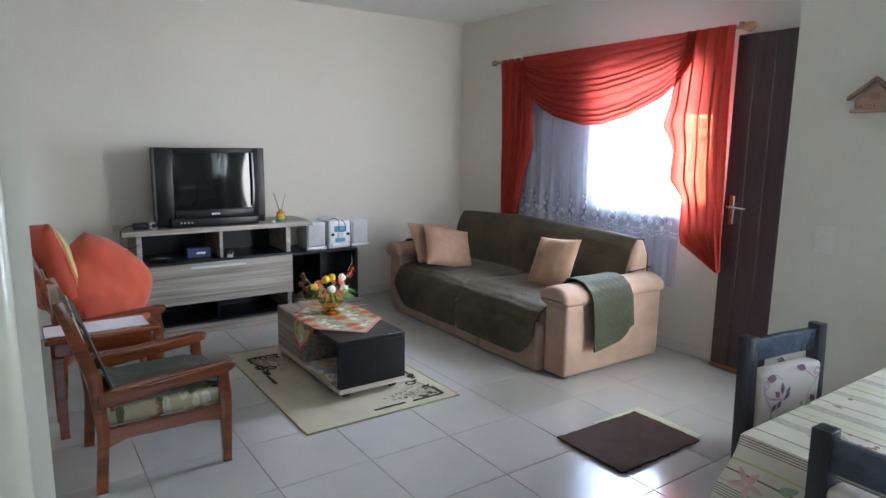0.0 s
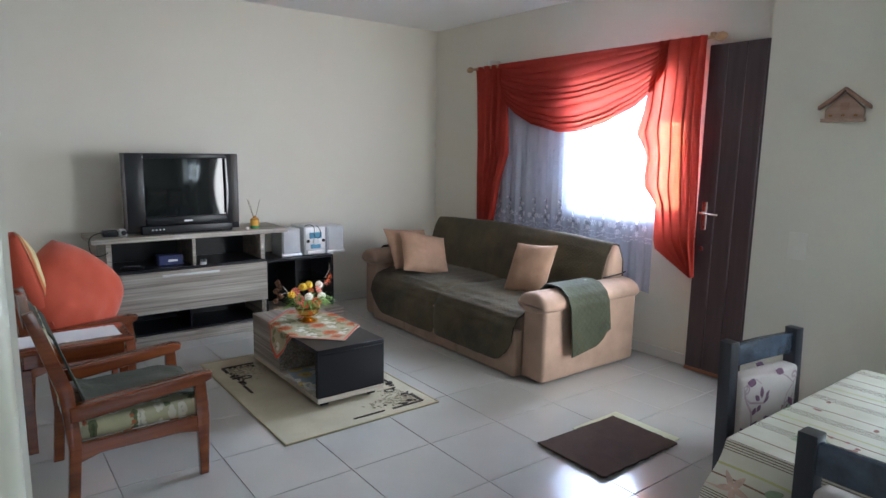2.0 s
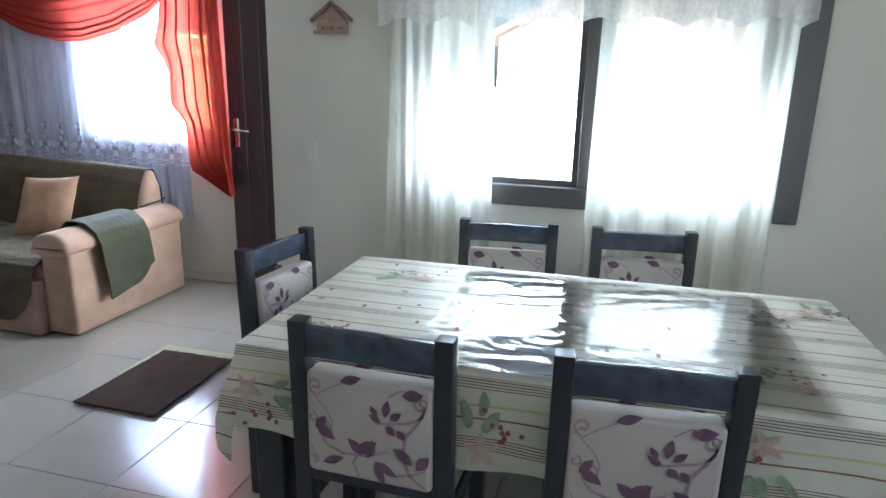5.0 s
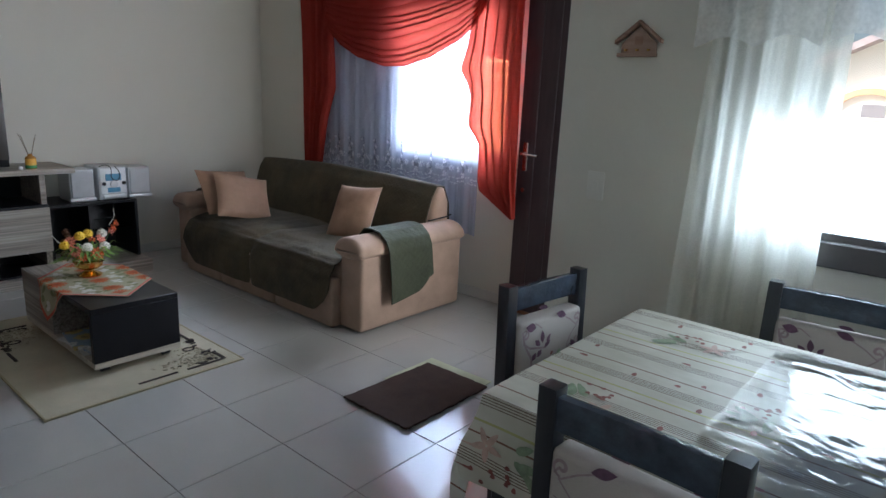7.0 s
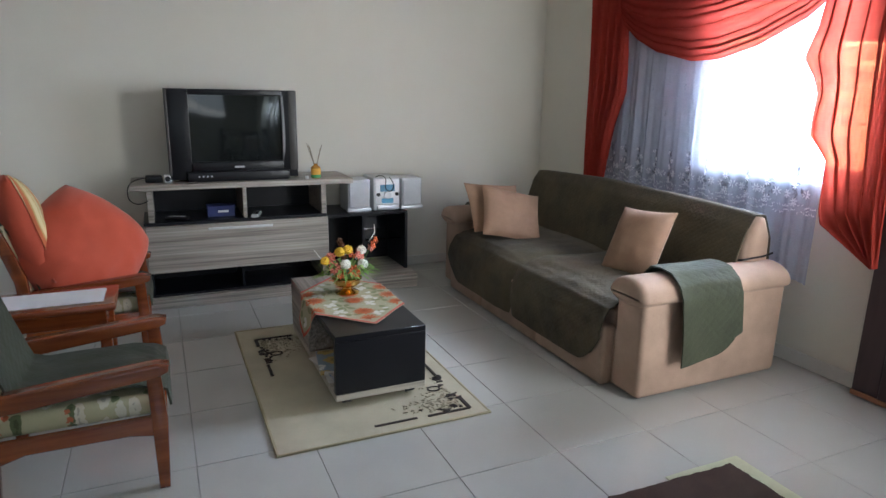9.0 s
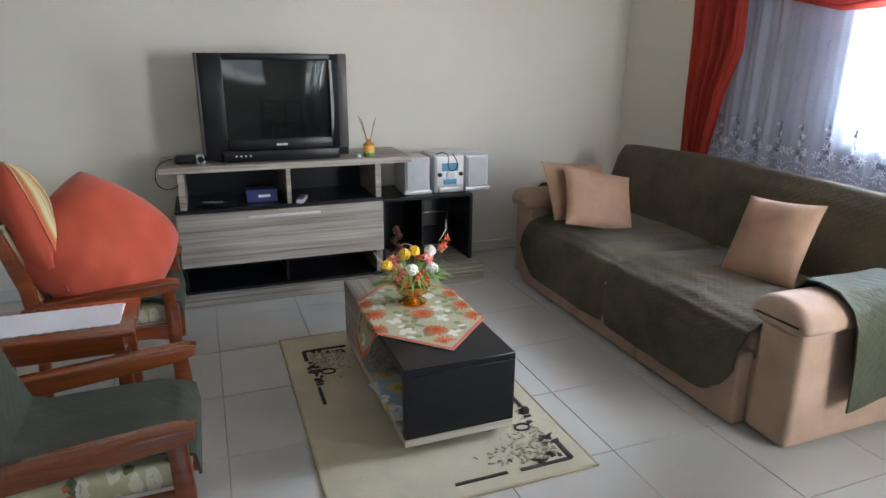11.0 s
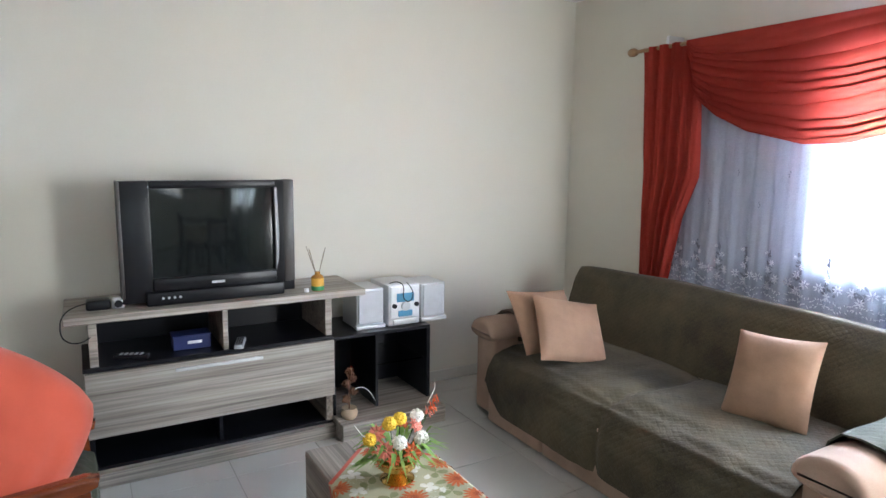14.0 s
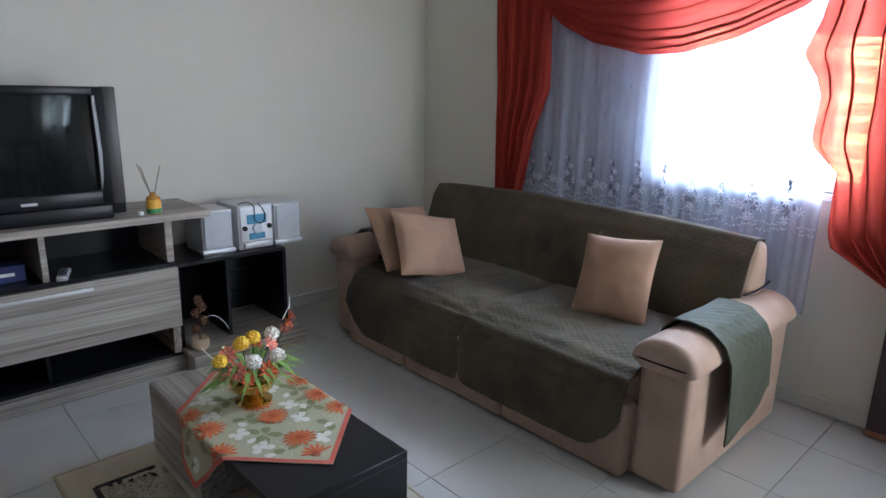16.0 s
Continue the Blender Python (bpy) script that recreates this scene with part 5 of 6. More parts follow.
def striped():
    """Cream, ochre and orange stripes along the cushion's height."""
    m, nt, b = _mat("striped_cotton")
    v = _coords(nt)
    sep = nt.nodes.new("ShaderNodeSeparateXYZ")
    nt.links.new(v, sep.inputs[0])
    f = _math(nt, 'FRACT', _math(nt, 'MULTIPLY', _math(nt, 'ADD', sep.outputs[0], 2.0), 17.0))
    cr, oc, ol, og = (0.62, 0.52, 0.28), (0.45, 0.30, 0.10), (0.30, 0.28, 0.12), (0.48, 0.12, 0.04)
    base = _ramp(nt, f, [(0, cr), (0.22, oc), (0.28, cr), (0.45, ol), (0.55, cr), (0.62, og), (0.82, oc), (0.9, cr)], True)
    nt.links.new(base, b.inputs["Base Color"])
    b.inputs["Roughness"].default_value = 0.85
    _bump(nt, b, _noise(nt, v, 300, 2), 0.15, 0.002)
    return m


STRIPE = striped()


def big_cushion(m, label, size=0.50, t=0.17, band=False, round_=0.0):
    c = thing("cushion", m, label, "cushion", "cushions on the armchair")
    bm = pillow(size, size, t, 26, 0.03, round_)
    part("cover", bm, ORANGE, c, "plain orange cotton", smooth=80)
    if band:
        # striped half of the cover, laid over the front face
        n = 20

        def f(u, v):
            a, b = 2 * (0.01 + 0.98 * u) - 1, 2 * (0.01 + 0.98 * v) - 1
            d = max(0, 1 - abs(a) ** 2.6) ** 0.55 * max(0, 1 - abs(b) ** 2.6) ** 0.55
            d *= 1 + 0.13 * noise.noise(Vector((a * 1.7, b * 1.7, -3 + size))) + 0.07 * noise.noise(Vector((a * 4.5 + b, b * 4.5, -5 + size)))
            return (a * size / 2 * (1 - 0.03 * (1 - b * b) * abs(a) ** 3), -t / 2 * d - 0.005, b * size / 2 * (1 - 0.03 * (1 - a * a) * abs(b) ** 3))
        part("striped_face", sheet(f, 24, n, 0.002), STRIPE, c, "cream, ochre and orange striped cotton", smooth=80)
    return c


big_cushion(pose(-3.665, -1.05, 0.69, -14, 6, 110), "orange cushion with a striped face against the armchair back", 0.54, 0.22, True)
big_cushion(pose(-3.40, -1.065, 0.55, -22, 42, 14), "plump orange cushion leaning on the armchair's arm", 0.59, 0.38, False, 0.62)


def side_table():
    t = thing("side_table", (-3.47, -1.72, 0), "dark red-brown wooden side table between the armchairs", "side table")
    part("tabletop", box((-0.25, -0.155, 0.475), (0.25, 0.155, 0.50), 0.008, 3), REDWOOD, t)
    part("apron", box((-0.21, -0.12, 0.405), (0.21, 0.12, 0.475), 0.003, 1), REDWOOD, t)
    for x in (-0.20, 0.20):
        for y in (-0.115, 0.115):
            part("leg", prism([(x - 0.02, 0.0), (x + 0.02, 0.0), (x + 0.022, 0.405), (x - 0.022, 0.405)], 1, y - 0.02, y + 0.02, 0.004, 1), REDWOOD, t)


side_table()


def doily():
    def f(u, v):
        x, y = -0.245 + 0.45 * u, -0.10 + 0.20 * v
        # scalloped border
        e = 0.006 * abs(math.sin(u * 40)) * (1 if v in (0, 1) else 0)
        y += e if v == 0 else -e
        if u == 1:
            x -= 0.006 * abs(math.sin(v * 18))
        z = 0.5045
        return (-3.47 + x, -1.72 + y, z + 0.0012 * noise.noise(Vector((u * 20, v * 9, 2))))
    whole("doily", sheet(f, 60, 16, 0.003), WHITECLOTH, "white crocheted runner on the side table", "doily", smooth=60)


doily()


# ---- things on the coffee table ----
COFFEECLOTH = surface("beige_green_cloth", (0.40, 0.38, 0.245), 0.75, vary=0.08, scale=9, fine=260, bump=0.15)


def table_runner():
    cx, cy, h = -2.18, -1.700, 0.20
    x0, x1 = -2.396, -1.964

    def f(u, v):
        a, b = 2 * u - 1, 2 * v - 1
        px, py = cx + (a - b) * h, cy + (a + b) * h
        over = max(0, x0 - px) + max(0, px - x1)
        x = min(max(px, x0), x1)
        z = 0.3515 - max(0, over - 0.004)
        if over:
            x += (-1 if px < x0 else 1) * (0.004 + 0.03 * min(1, over / 0.2) + 0.012 * math.sin(py * 26) * min(1, over / 0.1))
        return (x, py, z + (0.0012 * noise.noise(Vector((px * 14, py * 14, 3))) if not over else 0))
    t = thing("table_runner", (0, 0, 0), "diamond-laid flowered cloth with an orange hem on the coffee table", "tablecloth")
    part("cloth", sheet(f, 56, 56, 0.0015), COFFEECLOTH, t, smooth=70)
    hem = bmesh.new()
    for side in range(4):
        n = 56
        rows = []
        for k in range(n + 1):
            w = k / n
            o = 0.028
            e, i = ((w, 0), (w, o)) if side == 0 else ((w, 1), (w, 1 - o)) if side == 1 else ((0, w), (o, w)) if side == 2 else ((1, w), (1 - o, w))
            rows.append([hem.verts.new(Vector(f(*q)) + Vector((0.0008 * (-1 if f(*q)[0] < -2.386 else 1), 0, 0.0012))) for q in (e, i)])
        for p, q in zip(rows, rows[1:]):
            hem.faces.new((p[0], q[0], q[1], p[1]))
    part("hem", hem, ORANGE, t, "orange hem", smooth=0)
    # printed chrysanthemums, white blossoms, leaves and pale vines
    rnd = random.Random(17)
    mum, white, leaf, vine, rust = (bmesh.new() for _ in range(5))
    lift = {mum: 0.0022, white: 0.0018, leaf: 0.0014, vine: 0.0010, rust: 0.0034}

    def spot(bm, a, b):
        p, q = Vector(f(a, b)), Vector(f(min(1, a + 0.01), b)) - Vector(f(max(0, a - 0.01), b))
        n = q.cross(Vector(f(a, min(1, b + 0.01))) - Vector(f(a, max(0, b - 0.01)))).normalized()
        if n.z < 0:
            n = -n
        if abs(n.z) < 0.5 and (n.x > 0) != (p.x > cx):
            n = -n
        return bm.verts.new(p + n * (lift[bm] + 0.000012 * (len(bm.faces) % 60)))

    def petal(bm, a, b, length, wide, ang):
        ring = []
        for k, w in ((0, 0), (0.35, 0.8), (0.7, 1), (0.92, 0.6), (1, 0), (0.92, -0.6), (0.7, -1), (0.35, -0.8)):
            x, y = a + length * k * math.cos(ang) - wide * w * math.sin(ang), b + length * k * math.sin(ang) + wide * w * math.cos(ang)
            if not (0.03 < x < 0.97 and 0.03 < y < 0.97):
                return
            ring.append(spot(bm, x, y))
        bm.faces.new(ring)
    for i in range(6):
        for j in range(6):
            a, b = (i + 0.5) / 6 + rnd.uniform(-0.03, 0.03), (j + 0.5) / 6 + rnd.uniform(-0.03, 0.03)
            a0 = rnd.uniform(0, 6.28)
            kind = (i + 2 * j) % 3
            if kind == 0:
                for k in range(15):
                    petal(mum, a, b, rnd.uniform(0.080, 0.102), 0.0105, a0 + 2 * math.pi * k / 15)
                for k in range(9):
                    petal(rust, a, b, rnd.uniform(0.024, 0.040), 0.005, a0 + 2 * math.pi * k / 9)
            elif kind == 1:
                for k in range(4):
                    petal(white, a, b, rnd.uniform(0.052, 0.074), 0.023, a0 + 1.3 * k)
                petal(leaf, a + 0.05, b - 0.03, 0.085, 0.025, a0 + 2)
            else:
                for k in range(3):
                    petal(leaf, a, b, rnd.uniform(0.07, 0.10), 0.026, a0 + 1.9 * k)
                petal(white, a - 0.04, b + 0.04, 0.065, 0.021, a0)
            for k in range(7):
                petal(vine, a + 0.024 * k * math.cos(a0 + 0.3 * k), b + 0.024 * k * math.sin(a0 + 0.3 * k), 0.026, 0.0022, a0 + 0.3 * k + 0.15)
    for name, bm, col, lb in (("mum_print", mum, (0.50, 0.125, 0.035), "rust orange printed chrysanthemums"), ("bloom_heart_print", rust, (0.34, 0.07, 0.02), "darker flower hearts"), ("white_print", white, (0.66, 0.65, 0.58), "white printed blossoms"),
                              ("leaf_print", leaf, (0.22, 0.235, 0.11), "olive printed leaves"), ("vine_print", vine, (0.60, 0.58, 0.46), "pale printed vines")):
        part(name, bm, surface(name + "_dye", col, 0.75, vary=0.15, scale=40, fine=260, bump=0.1), t, lb, smooth=0)["kind"] = "stuff"


table_runner()


def flower_arrangement():
    bx, by, bz = -2.175, -1.610, 0.3535
    v = thing("flower_arrangement", (bx, by, bz), "artificial orange, yellow and white flowers in a gold pot", "flowers")
    part("pot", lathe([(1.2 * r, 0.82 * z) for r, z in [(0.0, 0.0), (0.050, 0.0), (0.052, 0.006), (0.047, 0.011), (0.034, 0.017), (0.019, 0.030), (0.019, 0.036), (0.024, 0.040), (0.044, 0.050), (0.056, 0.064), (0.058, 0.084), (0.060, 0.088), (0.064, 0.094), (0.064, 0.104), (0.058, 0.106), (0.054, 0.100), (0.0, 0.096)]], 28), GOLD, v, "polished gold footed pot")
    rnd = random.Random(8)
    stem = surface("stem_green", (0.05, 0.10, 0.03), 0.7)
    leafm = surface("leaf_green", (0.20, 0.34, 0.07), 0.55, vary=0.4, scale=30)
    col = {"yellow": surface("yellow_flower", (0.75, 0.48, 0.03), 0.7), "white": surface("white_flower", (0.80, 0.78, 0.70), 0.7), "orange": surface("orange_flower", (0.72, 0.16, 0.05), 0.7), "pink": surface("coral_flower", (0.75, 0.25, 0.18), 0.7)}

    def line(a, b, r, bend=0.0):
        a, b = Vector(a), Vector(b)
        m = (a + b) / 2 + Vector((bend, bend * 0.4, 0))
        bm = cyl(a, m, r, r * 0.9, 6)
        return bm_cyl(bm, m, b, r * 0.9, r * 0.7, 6)

    def pompon(p, r, kind):
        bm = ball(p, r * 0.82, u=10, v=7)
        for k in range(90):
            z = rnd.uniform(-0.7, 1)
            a = rnd.uniform(0, 6.28)
            d = Vector((math.sqrt(1 - z * z) * math.cos(a), math.sqrt(1 - z * z) * math.sin(a), z))
            s = d.orthogonal().normalized()
            c = Vector(p) + d * r * 0.75
            t = d.cross(s)
            w = r * 0.22
            vs = [bm.verts.new(c + q) for q in (s * w, t * w, -s * w, -t * w)]
            tip = bm.verts.new(c + d * r * 0.24)
            for x, y in zip(vs, vs[1:] + vs[:1]):
                bm.faces.new((x, y, tip))
        return part("flower", bm, col[kind], v, kind + " flower head", smooth=0)

    def daisy(p, r, kind, face):
        bm = ball(p, r * 0.28, u=8, v=6)
        n = Vector(face).normalized()
        s = n.orthogonal().normalized()
        t = n.cross(s)
        for ring in range(2):
            for k in range(9):
                a = 2 * math.pi * (k + 0.5 * ring) / 9
                d = s * math.cos(a) + t * math.sin(a)
                e = n.cross(d)
                b0 = Vector(p) + n * (0.003 + 0.006 * ring)
                q = [b0 + d * r * 0.2, b0 + d * r * 0.6 + e * r * 0.2 + n * r * 0.15, b0 + d * r * (1 - 0.25 * ring) + n * r * (0.05 + 0.3 * ring), b0 + d * r * 0.6 - e * r * 0.2 + n * r * 0.15]
                bm.faces.new([bm.verts.new(x) for x in q])
        return part("flower", bm, col[kind], v, kind + " flower head", smooth=0)
    heads = [((-0.035, -0.02, 0.215), 0.028, "yellow", 0), ((0.005, -0.01, 0.222), 0.027, "yellow", 0), ((-0.105, -0.03, 0.175), 0.026, "yellow", 0), ((-0.02, -0.07, 0.155), 0.029, "white", 0), ((0.065, -0.05, 0.145), 0.029, "white", 0), ((0.075, 0.01, 0.210), 0.028, "white", 0),
             ((0.015, -0.085, 0.115), 0.040, "orange", 1), ((-0.065, -0.06, 0.135), 0.036, "pink", 1), ((-0.075, -0.02, 0.185), 0.036, "pink", 1), ((0.055, -0.01, 0.180), 0.034, "pink", 1), ((-0.045, -0.085, 0.105), 0.028, "orange", 1), ((0.03, 0.05, 0.17), 0.034, "orange", 1),
             ((0.120, 0.0, 0.235), 0.028, "orange", 1), ((0.135, 0.005, 0.262), 0.024, "orange", 1), ((0.110, 0.01, 0.215), 0.026, "pink", 1)]
    for p, r, k, kind in heads:
        p = (p[0] * 1.12, p[1] * 0.9, p[2] * 0.93 + 0.022)
        part("stem", line((p[0] * 0.25, p[1] * 0.25, 0.075), p, 0.002), stem, v)
        (daisy(p, r, k, (p[0], p[1] - 0.06, 0.06)) if kind else pompon(p, r, k))
    part("twig", line((0.12, 0, 0.26), (0.150, 0.0, 0.35), 0.0016, 0.02), col["white"], v, "thin pale twig")
    part("twig", line((-0.10, -0.02, 0.17), (-0.17, -0.02, 0.245), 0.0016, -0.01), col["white"], v, "thin pale twig")
    for k in range(70):
        a = rnd.uniform(0, 6.28)
        L, lift = rnd.uniform(0.11, 0.19), rnd.uniform(0.02, 0.10)
        d = Vector((math.cos(a), math.sin(a), 0))
        e = Vector((-d.y, d.x, 0)) * rnd.uniform(0.005, 0.008)
        b0 = Vector((0, 0, 0.080)) + d * 0.03
        m0, t0 = b0 + d * L * 0.55 + Vector((0, 0, lift)), b0 + d * L + Vector((0, 0, lift * 0.6))
        bm = bmesh.new()
        q = [bm.verts.new(x) for x in (b0 - e * 0.5, m0 - e, t0, m0 + e, b0 + e * 0.5)]
        bm.faces.new(q)
        part("leaf", bm, leafm, v, smooth=0)


flower_arrangement()


# ---- things on the television stand ----
def stereo():
    s = thing("stereo_system", (0, 0, 0), "silver mini stereo with a round dial between its speakers", "stereo")
    z0, z1, yf = 0.5355, 0.760, -0.375
    blue = surface("blue_display", (0.10, 0.30, 0.48), 0.3)
    part("body", box((-1.625, yf, z0), (-1.425, -0.12, z1 + 0.012), 0.008, 2), SILVER, s, "silver centre unit")
    part("faceplate", prism([(-1.615, z0 + 0.045), (-1.435, z0 + 0.045), (-1.435, z1 + 0.005), (-1.615, z1 + 0.005)], 1, yf - 0.012, yf, 0.006, 2), surface("pale_silver", (0.80, 0.81, 0.82), 0.35), s, "pale silver faceplate")
    part("cassette_lid", box((-1.60, yf - 0.018, z0 + 0.006), (-1.45, yf, z0 + 0.040), 0.006, 2), SILVER, s)
    part("display", box((-1.580, yf - 0.015, 0.675), (-1.47, yf - 0.011, 0.725), 0.003, 1), blue, s, "blue display")
    part("display", box((-1.570, yf - 0.015, 0.590), (-1.48, yf - 0.011, 0.625), 0.003, 1), blue, s, "blue panel")
    part("dial", cyl((-1.525, yf - 0.010, 0.650), (-1.525, yf - 0.026, 0.650), 0.026), SILVER, s, "round silver dial")
    for x in (-1.595, -1.455):
        part("knob", cyl((x, yf - 0.010, 0.655), (x, yf - 0.024, 0.655), 0.013, seg=16), PLASTIC, s, "small dark knob")
    for a, b in ((-1.81, -1.645), (-1.405, -1.245)):
        sp = part("speaker", box((a, yf + 0.02, z0), (b, -0.14, z1), 0.006, 2), SILVER, s, "silver speaker box")
        part("grille", box((a + 0.008, yf + 0.008, z0 + 0.028), (b - 0.008, yf + 0.022, z1 - 0.006), 0.010, 3), MESHGREY, sp, "pale grey cloth grille")
        part("cone", lathe([(0, 0.004), (0.020, 0.006), (0.046, 0.001), (0.052, 0.0)], 20), MESHGREY, sp, "round speaker cone under the cloth").matrix_local = Matrix.Translation(((a + b) / 2, yf + 0.0085, z0 + 0.115)) @ Euler((radians(90), 0, 0)).to_matrix().to_4x4()
        part("foot_bar", box((a - 0.006, yf + 0.004, z0), (b + 0.006, yf + 0.05, z0 + 0.022), 0.005, 2), SILVER, sp)


stereo()
wire([(-1.60, -0.30, 0.760), (-1.58, -0.36, 0.80), (-1.52, -0.395, 0.78), (-1.56, -0.402, 0.70), (-1.50, -0.404, 0.66), (-1.47, -0.402, 0.73), (-1.52, -0.38, 0.79), (-1.47, -0.30, 0.762), (-1.44, -0.22, 0.762)], 0.003, PLASTIC, "cable", "thin black cable looped over the stereo")


REED = wood("reed_stick", (0.20, 0.17, 0.12), (0.34, 0.29, 0.21), 0.7, axis=2)


def diffuser():
    d = thing("reed_diffuser", (-2.04, -0.385, 0.79), "small reed diffuser bottle with an orange and green label", "diffuser")
    part("bottle", lathe([(0, 0), (0.030, 0), (0.032, 0.004), (0.032, 0.070), (0.026, 0.080), (0.014, 0.086), (0.014, 0.100), (0.0, 0.100)], 20), surface("amber_glass", (0.45, 0.22, 0.05), 0.12), d)
    part("label_band", lathe([(0.0325, 0.018), (0.0328, 0.020), (0.0328, 0.066), (0.0325, 0.068)], 20), surface("orange_label", (0.75, 0.40, 0.05), 0.5), d, "orange label")
    part("label_band", lathe([(0.0332, 0.004), (0.0334, 0.006), (0.0334, 0.024), (0.0332, 0.026)], 20), surface("green_label", (0.06, 0.28, 0.10), 0.5), d, "green label")
    for x, y, z in ((-0.055, 0.01, 0.235), (0.045, 0.0, 0.225), (0.030, -0.02, 0.205), (-0.035, 0.02, 0.215), (-0.048, -0.01, 0.225)):
        part("reed", cyl((0, 0, 0.06), (x, y, z), 0.0022, seg=6), REED, d)
    whole("bottle_cap", lathe([(0, 0), (0.012, 0), (0.013, 0.003), (0.012, 0.018), (0, 0.020)], 14, (-2.105, -0.40, 0.7905)), WHITE_FRAME, "small white bottle cap on the stand", "cap")


diffuser()


def adapter():
    a = thing("adapter", (-3.03, -0.32, 0.79), "black charger and camera-sized device with a loose cord", "device")
    part("body", box((-0.07, -0.04, 0), (0.03, 0.04, 0.045), 0.012, 3), PLASTIC, a)
    part("cap", box((0.035, -0.045, 0), (0.085, 0.0, 0.05), 0.010, 3), SILVER, a, "silver plug")
    part("lens", cyl((0.06, -0.045, 0.026), (0.06, -0.06, 0.026), 0.017, seg=16), PLASTIC, a)
    wire([(-0.06, 0, 0.03), (-0.12, -0.04, 0.03), (-0.165, -0.10, 0.01), (-0.172, -0.145, -0.04), (-0.165, -0.15, -0.10), (-0.10, -0.148, -0.12), (-0.06, -0.146, -0.09)], 0.003, PLASTIC, "cord", "thin black cord hanging over the edge", a)


adapter()
b = thing("box", (-2.665, -0.31, 0.5555), "small dark blue cardboard box on the stand shelf", "box")
BLUEBOX = surface("dark_blue_card", (0.02, 0.03, 0.12), 0.4)
part("carton", box((-0.085, -0.05, 0), (0.085, 0.05, 0.068), 0.003, 1), BLUEBOX, b)
part("lid", box((-0.087, -0.052, 0.062), (0.087, 0.052, 0.072), 0.002, 1), BLUEBOX, b)
part("print", box((-0.02, -0.0535, 0.028), (0.045, -0.0502, 0.042)), WHITE_FRAME, b, "white printed bar", smooth=0)
for (x, y, rz), mt, lb in (((-2.448, -0.40, 72), SILVER, "grey remote control lying on the shelf"), ((-2.93, -0.38, -24), PLASTIC, "black remote control lying on the shelf")):
    r = thing("remote_control", pose(x, y, 0.5552, 0, 0, rz), lb, "remote")
    part("case", box((-0.075, -0.022, 0), (0.075, 0.022, 0.022), 0.006, 2), mt, r)
    for i in range(5):
        for j in range(3):
            part("button", box((-0.05 + 0.022 * i, -0.014 + 0.011 * j, 0.0215), (-0.04 + 0.022 * i, -0.007 + 0.011 * j, 0.0245)), PLASTIC if mt is SILVER else SILVER, r, smooth=0)


def dried_vase():
    v = thing("dried_plant", (-1.915, -0.50, 0.1005), "dry brown cones in a round cream pot", "plant")
    part("pot", lathe([(0, 0), (0.030, 0), (0.042, 0.015), (0.046, 0.035), (0.038, 0.055), (0.040, 0.060), (0.030, 0.058), (0, 0.050)], 20), surface("cream_clay", (0.52, 0.40, 0.27), 0.7), v, "round cream clay pot")
    rnd = random.Random(4)
    br = surface("dry_brown", (0.13, 0.06, 0.03), 0.85, vary=0.4)
    for x, y, z in ((-0.015, 0, 0.11), (0.02, -0.01, 0.15), (-0.01, 0.01, 0.19), (0.015, 0, 0.22), (0.0, -0.01, 0.26)):
        bm = ball((x, y, z), 0.020, (1, 1, 1.15), 8, 6)
        for k in range(36):
            a, b = rnd.uniform(0, 6.28), rnd.uniform(-1, 1)
            d = Vector((math.cos(a) * math.sqrt(1 - b * b), math.sin(a) * math.sqrt(1 - b * b), b))
            c = Vector((x, y, z)) + d * 0.019
            s = d.orthogonal().normalized() * 0.007
            t = d.cross(s)
            bm.faces.new([bm.verts.new(q) for q in (c - s, c + d * 0.011 + t * 0.5, c + s, c - t * 0.3)])
        part("cone", bm, br, v, smooth=0)
    part("stalk", cyl((0, 0, 0.04), (0.0, 0, 0.27), 0.004, seg=6), br, v)
    wire([(0.02, -0.02, 0.16), (0.05, -0.05, 0.20), (0.09, -0.06, 0.17), (0.12, -0.07, 0.10)], 0.002, WHITECLOTH, "twig", "thin pale twig", v)


dried_vase()


# ---- things on the dining wall ----
def plaque():
    p = thing("wall_plaque", (JX, -4.105, 1.565), "small carved wooden house plaque on the wall", "wall decoration")
    W1, W2 = wood("plaque_wood", (0.30, 0.19, 0.14), (0.44, 0.31, 0.24), 0.6, axis=1), wood("plaque_roof", (0.24, 0.13, 0.09), (0.36, 0.22, 0.16), 0.6, axis=1)
    part("back_board", prism([(-0.07, 0.0), (0.07, 0.0), (0.07, 0.05), (0.0, 0.115), (-0.07, 0.05)], 0, -0.012, -0.001, 0.002, 1), W1, p)
    part("roof", prism([(-0.092, 0.048), (-0.040, 0.085), (0.0, 0.122), (0.040, 0.085), (0.092, 0.048), (0.092, 0.062), (0.045, 0.098), (0.0, 0.134), (-0.045, 0.098), (-0.092, 0.062)], 0, -0.030, -0.001, 0.002, 1), W2, p, "darker carved roof")
    part("ledge", box((-0.030, -0.078, 0.0), (-0.012, 0.078, 0.014), 0.002, 1), W1, p)
    for y in (-0.045, 0.0, 0.045):
        part("hook", cyl((-0.012, y, 0.026), (-0.030, y, 0.024), 0.004, seg=8), GOLD, p)
    part("opening", box((-0.0135, -0.016, 0.045), (-0.0115, 0.016, 0.075)), W2, p, smooth=0)


plaque()
IVORY = surface("ivory_plastic", (0.70, 0.67, 0.60), 0.45, vary=0.03)
sw = thing("light_switch", (JX, -3.983, 1.055), "ivory plastic light switch plate on the wall", "switch")
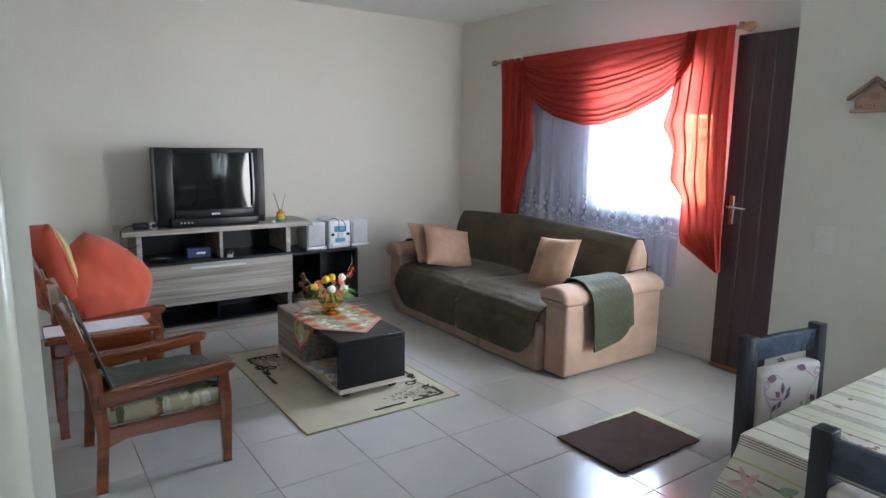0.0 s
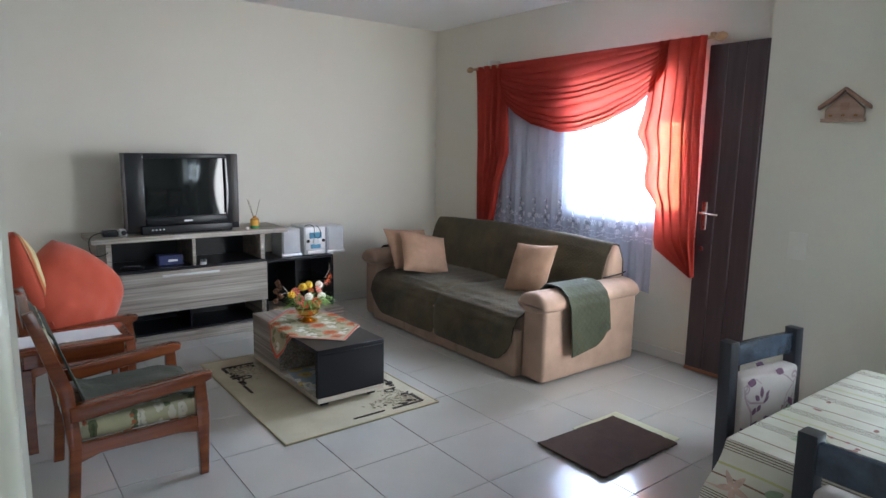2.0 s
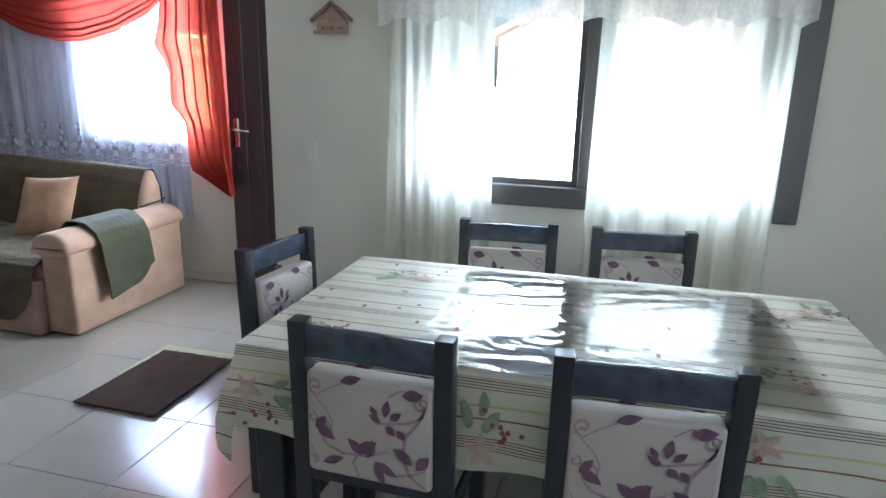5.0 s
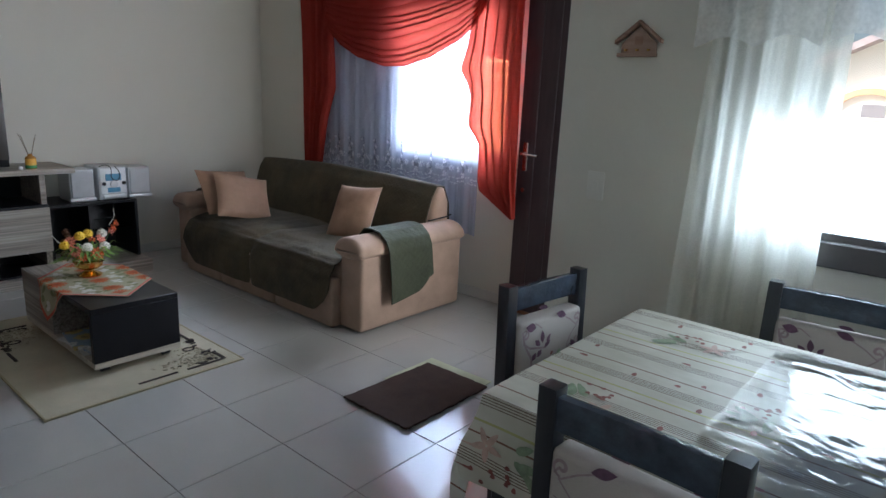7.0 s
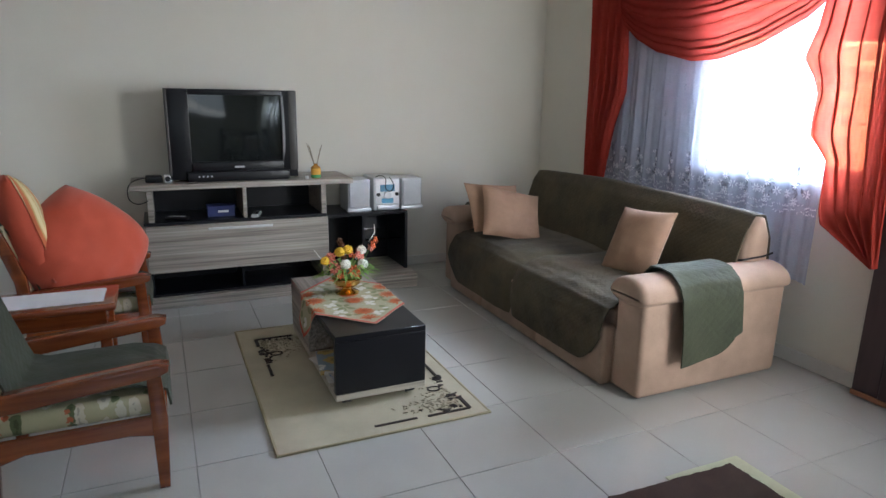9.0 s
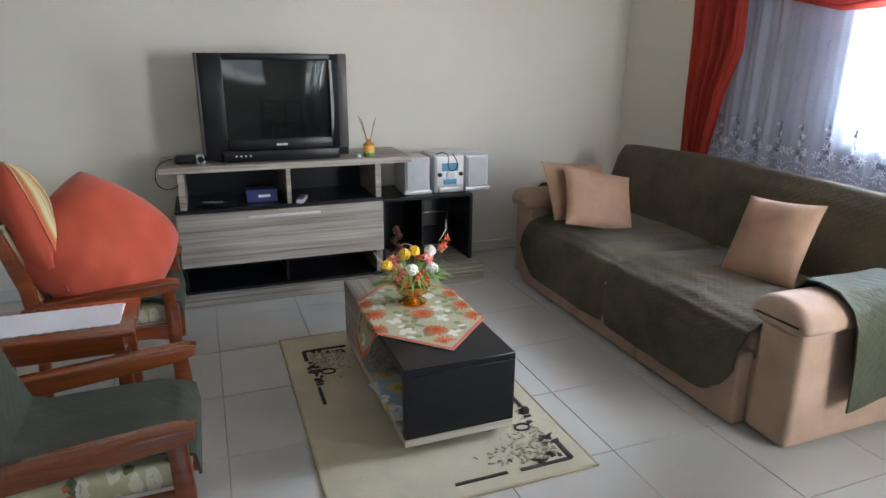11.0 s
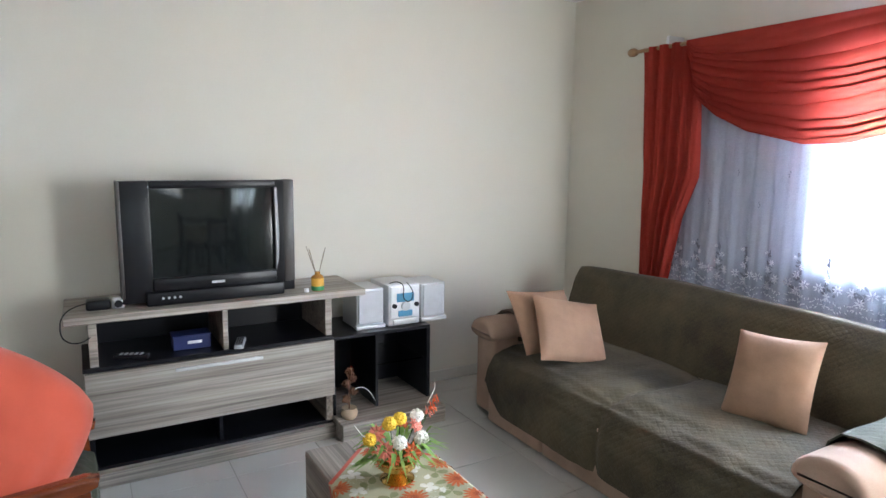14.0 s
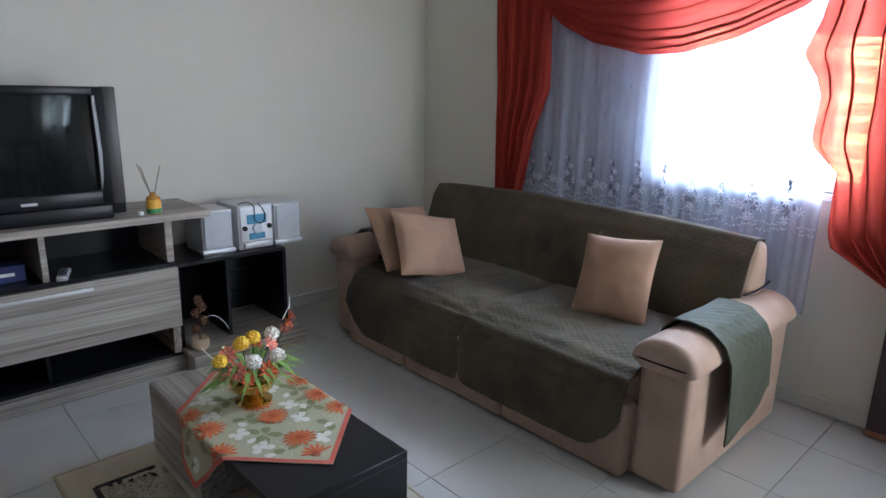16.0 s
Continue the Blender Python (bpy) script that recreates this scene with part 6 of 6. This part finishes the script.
part("plate", box((-0.007, -0.038, -0.058), (-0.001, 0.038, 0.058), 0.003, 2), IVORY, sw)
part("rocker", box((-0.010, -0.012, -0.022), (-0.006, 0.012, 0.022), 0.002, 1), IVORY, sw)


def fridge():
    f = thing("refrigerator", (0, 0, 0), "white two-door refrigerator with colourful magnets", "refrigerator")
    x0, x1, y0, y1 = -4.374, -3.796, -4.40, -3.78
    part("body", box((x0, y0 + 0.065, 0.03), (x1 - 0.004, y1, 1.49), 0.012, 3), FRIDGE, f)
    for x in (x0 + 0.06, x1 - 0.06):
        part("foot", cyl((x, y0 + 0.1, 0), (x, y0 + 0.1, 0.03), 0.02, seg=12), PLASTIC, f)
        part("foot", cyl((x, y1 - 0.08, 0), (x, y1 - 0.08, 0.03), 0.02, seg=12), PLASTIC, f)
    for name, z0, z1 in (("lower_door", 0.06, 1.438), ("top_panel", 1.443, 1.49)):
        d = part(name, box((x0, y0, z0), (x1, y0 + 0.055, z1), 0.016, 4), FRIDGE, f)
        seal = bmesh.new()
        for k in range(3):
            bm_box(seal, (x1 - 0.006, y0 + 0.0555 + 0.003 * k, z0 + 0.02), (x1 - 0.002 - 0.002 * (k % 2), y0 + 0.0575 + 0.003 * k, z1 - 0.02))
        part("seal", seal, surface("seal_rubber", (0.60, 0.60, 0.58), 0.6), d, "ribbed pale rubber seal", smooth=0)
    for (x, z, w, h), c in zip(((-3.832, 1.235, 0.024, 0.022), (-3.832, 1.211, 0.026, 0.020), (-3.830, 1.187, 0.026, 0.022)), ((0.55, 0.55, 0.08), (0.12, 0.42, 0.36), (0.65, 0.12, 0.05))):
        whole("magnet", box((x - w / 2, y0 - 0.004, z - h / 2), (x + w / 2, y0 - 0.0005, z + h / 2), 0.0015, 1), surface("magnet_paint", c, 0.4), "small colourful magnet on the refrigerator door", "magnet", "refrigerator magnets")

    # crocheted cloth on the top with a beaded front edge
    c = thing("refrigerator_cloth", (0, 0, 0), "white crocheted cloth with a beaded edge on the refrigerator", "cloth")
    part("crochet", sheet(lambda u, v: (x0 + 0.03 + 0.54 * u, y0 + 0.012 + 0.44 * v, 1.4935 + 0.001 * math.sin(u * 40)), 40, 20, 0.003), WHITECLOTH, c, smooth=70)
    beads = bmesh.new()
    for k in range(46):
        ball((x0 + 0.03 + 0.012 * k, y0 + 0.008, 1.4955), 0.005, u=6, v=4, bm=beads)
    part("beaded_edge", beads, WHITECLOTH, c, "row of small crocheted beads")["kind"] = "stuff"


fridge()


# ---- floor tiles ----
PITCH, GX, GY = 0.4365, -1.665, -2.825
bm = box((-PITCH / 2 + 0.0015, -PITCH / 2 + 0.0015, -0.006), (PITCH / 2 - 0.0015, PITCH / 2 - 0.0015, 0.0), 0.0012, 1)
tile_mesh = bpy.data.meshes.new("floor_tile")
bm.to_mesh(tile_mesh)
bm.free()
tile_mesh.materials.append(TILE)
i0, i1 = int((LEFT - GX) / PITCH) - 1, int((0 - GX) / PITCH) + 1
j0, j1 = int((BACK - GY) / PITCH) - 1, int((0 - GY) / PITCH) + 1
for i in range(i0, i1 + 1):
    for j in range(j0, j1 + 1):
        x, y = GX + (i + 0.5) * PITCH, GY + (j + 0.5) * PITCH
        if x < LEFT - 0.3 or y < BACK - 0.3 or x > 0.3 or y > 0.3 or (x > JX + 0.3 and y < JY - 0.3):
            continue
        ob = new("floor_tile", tile_mesh)
        ob.location = (x, y, 0)
        ob.parent = floor
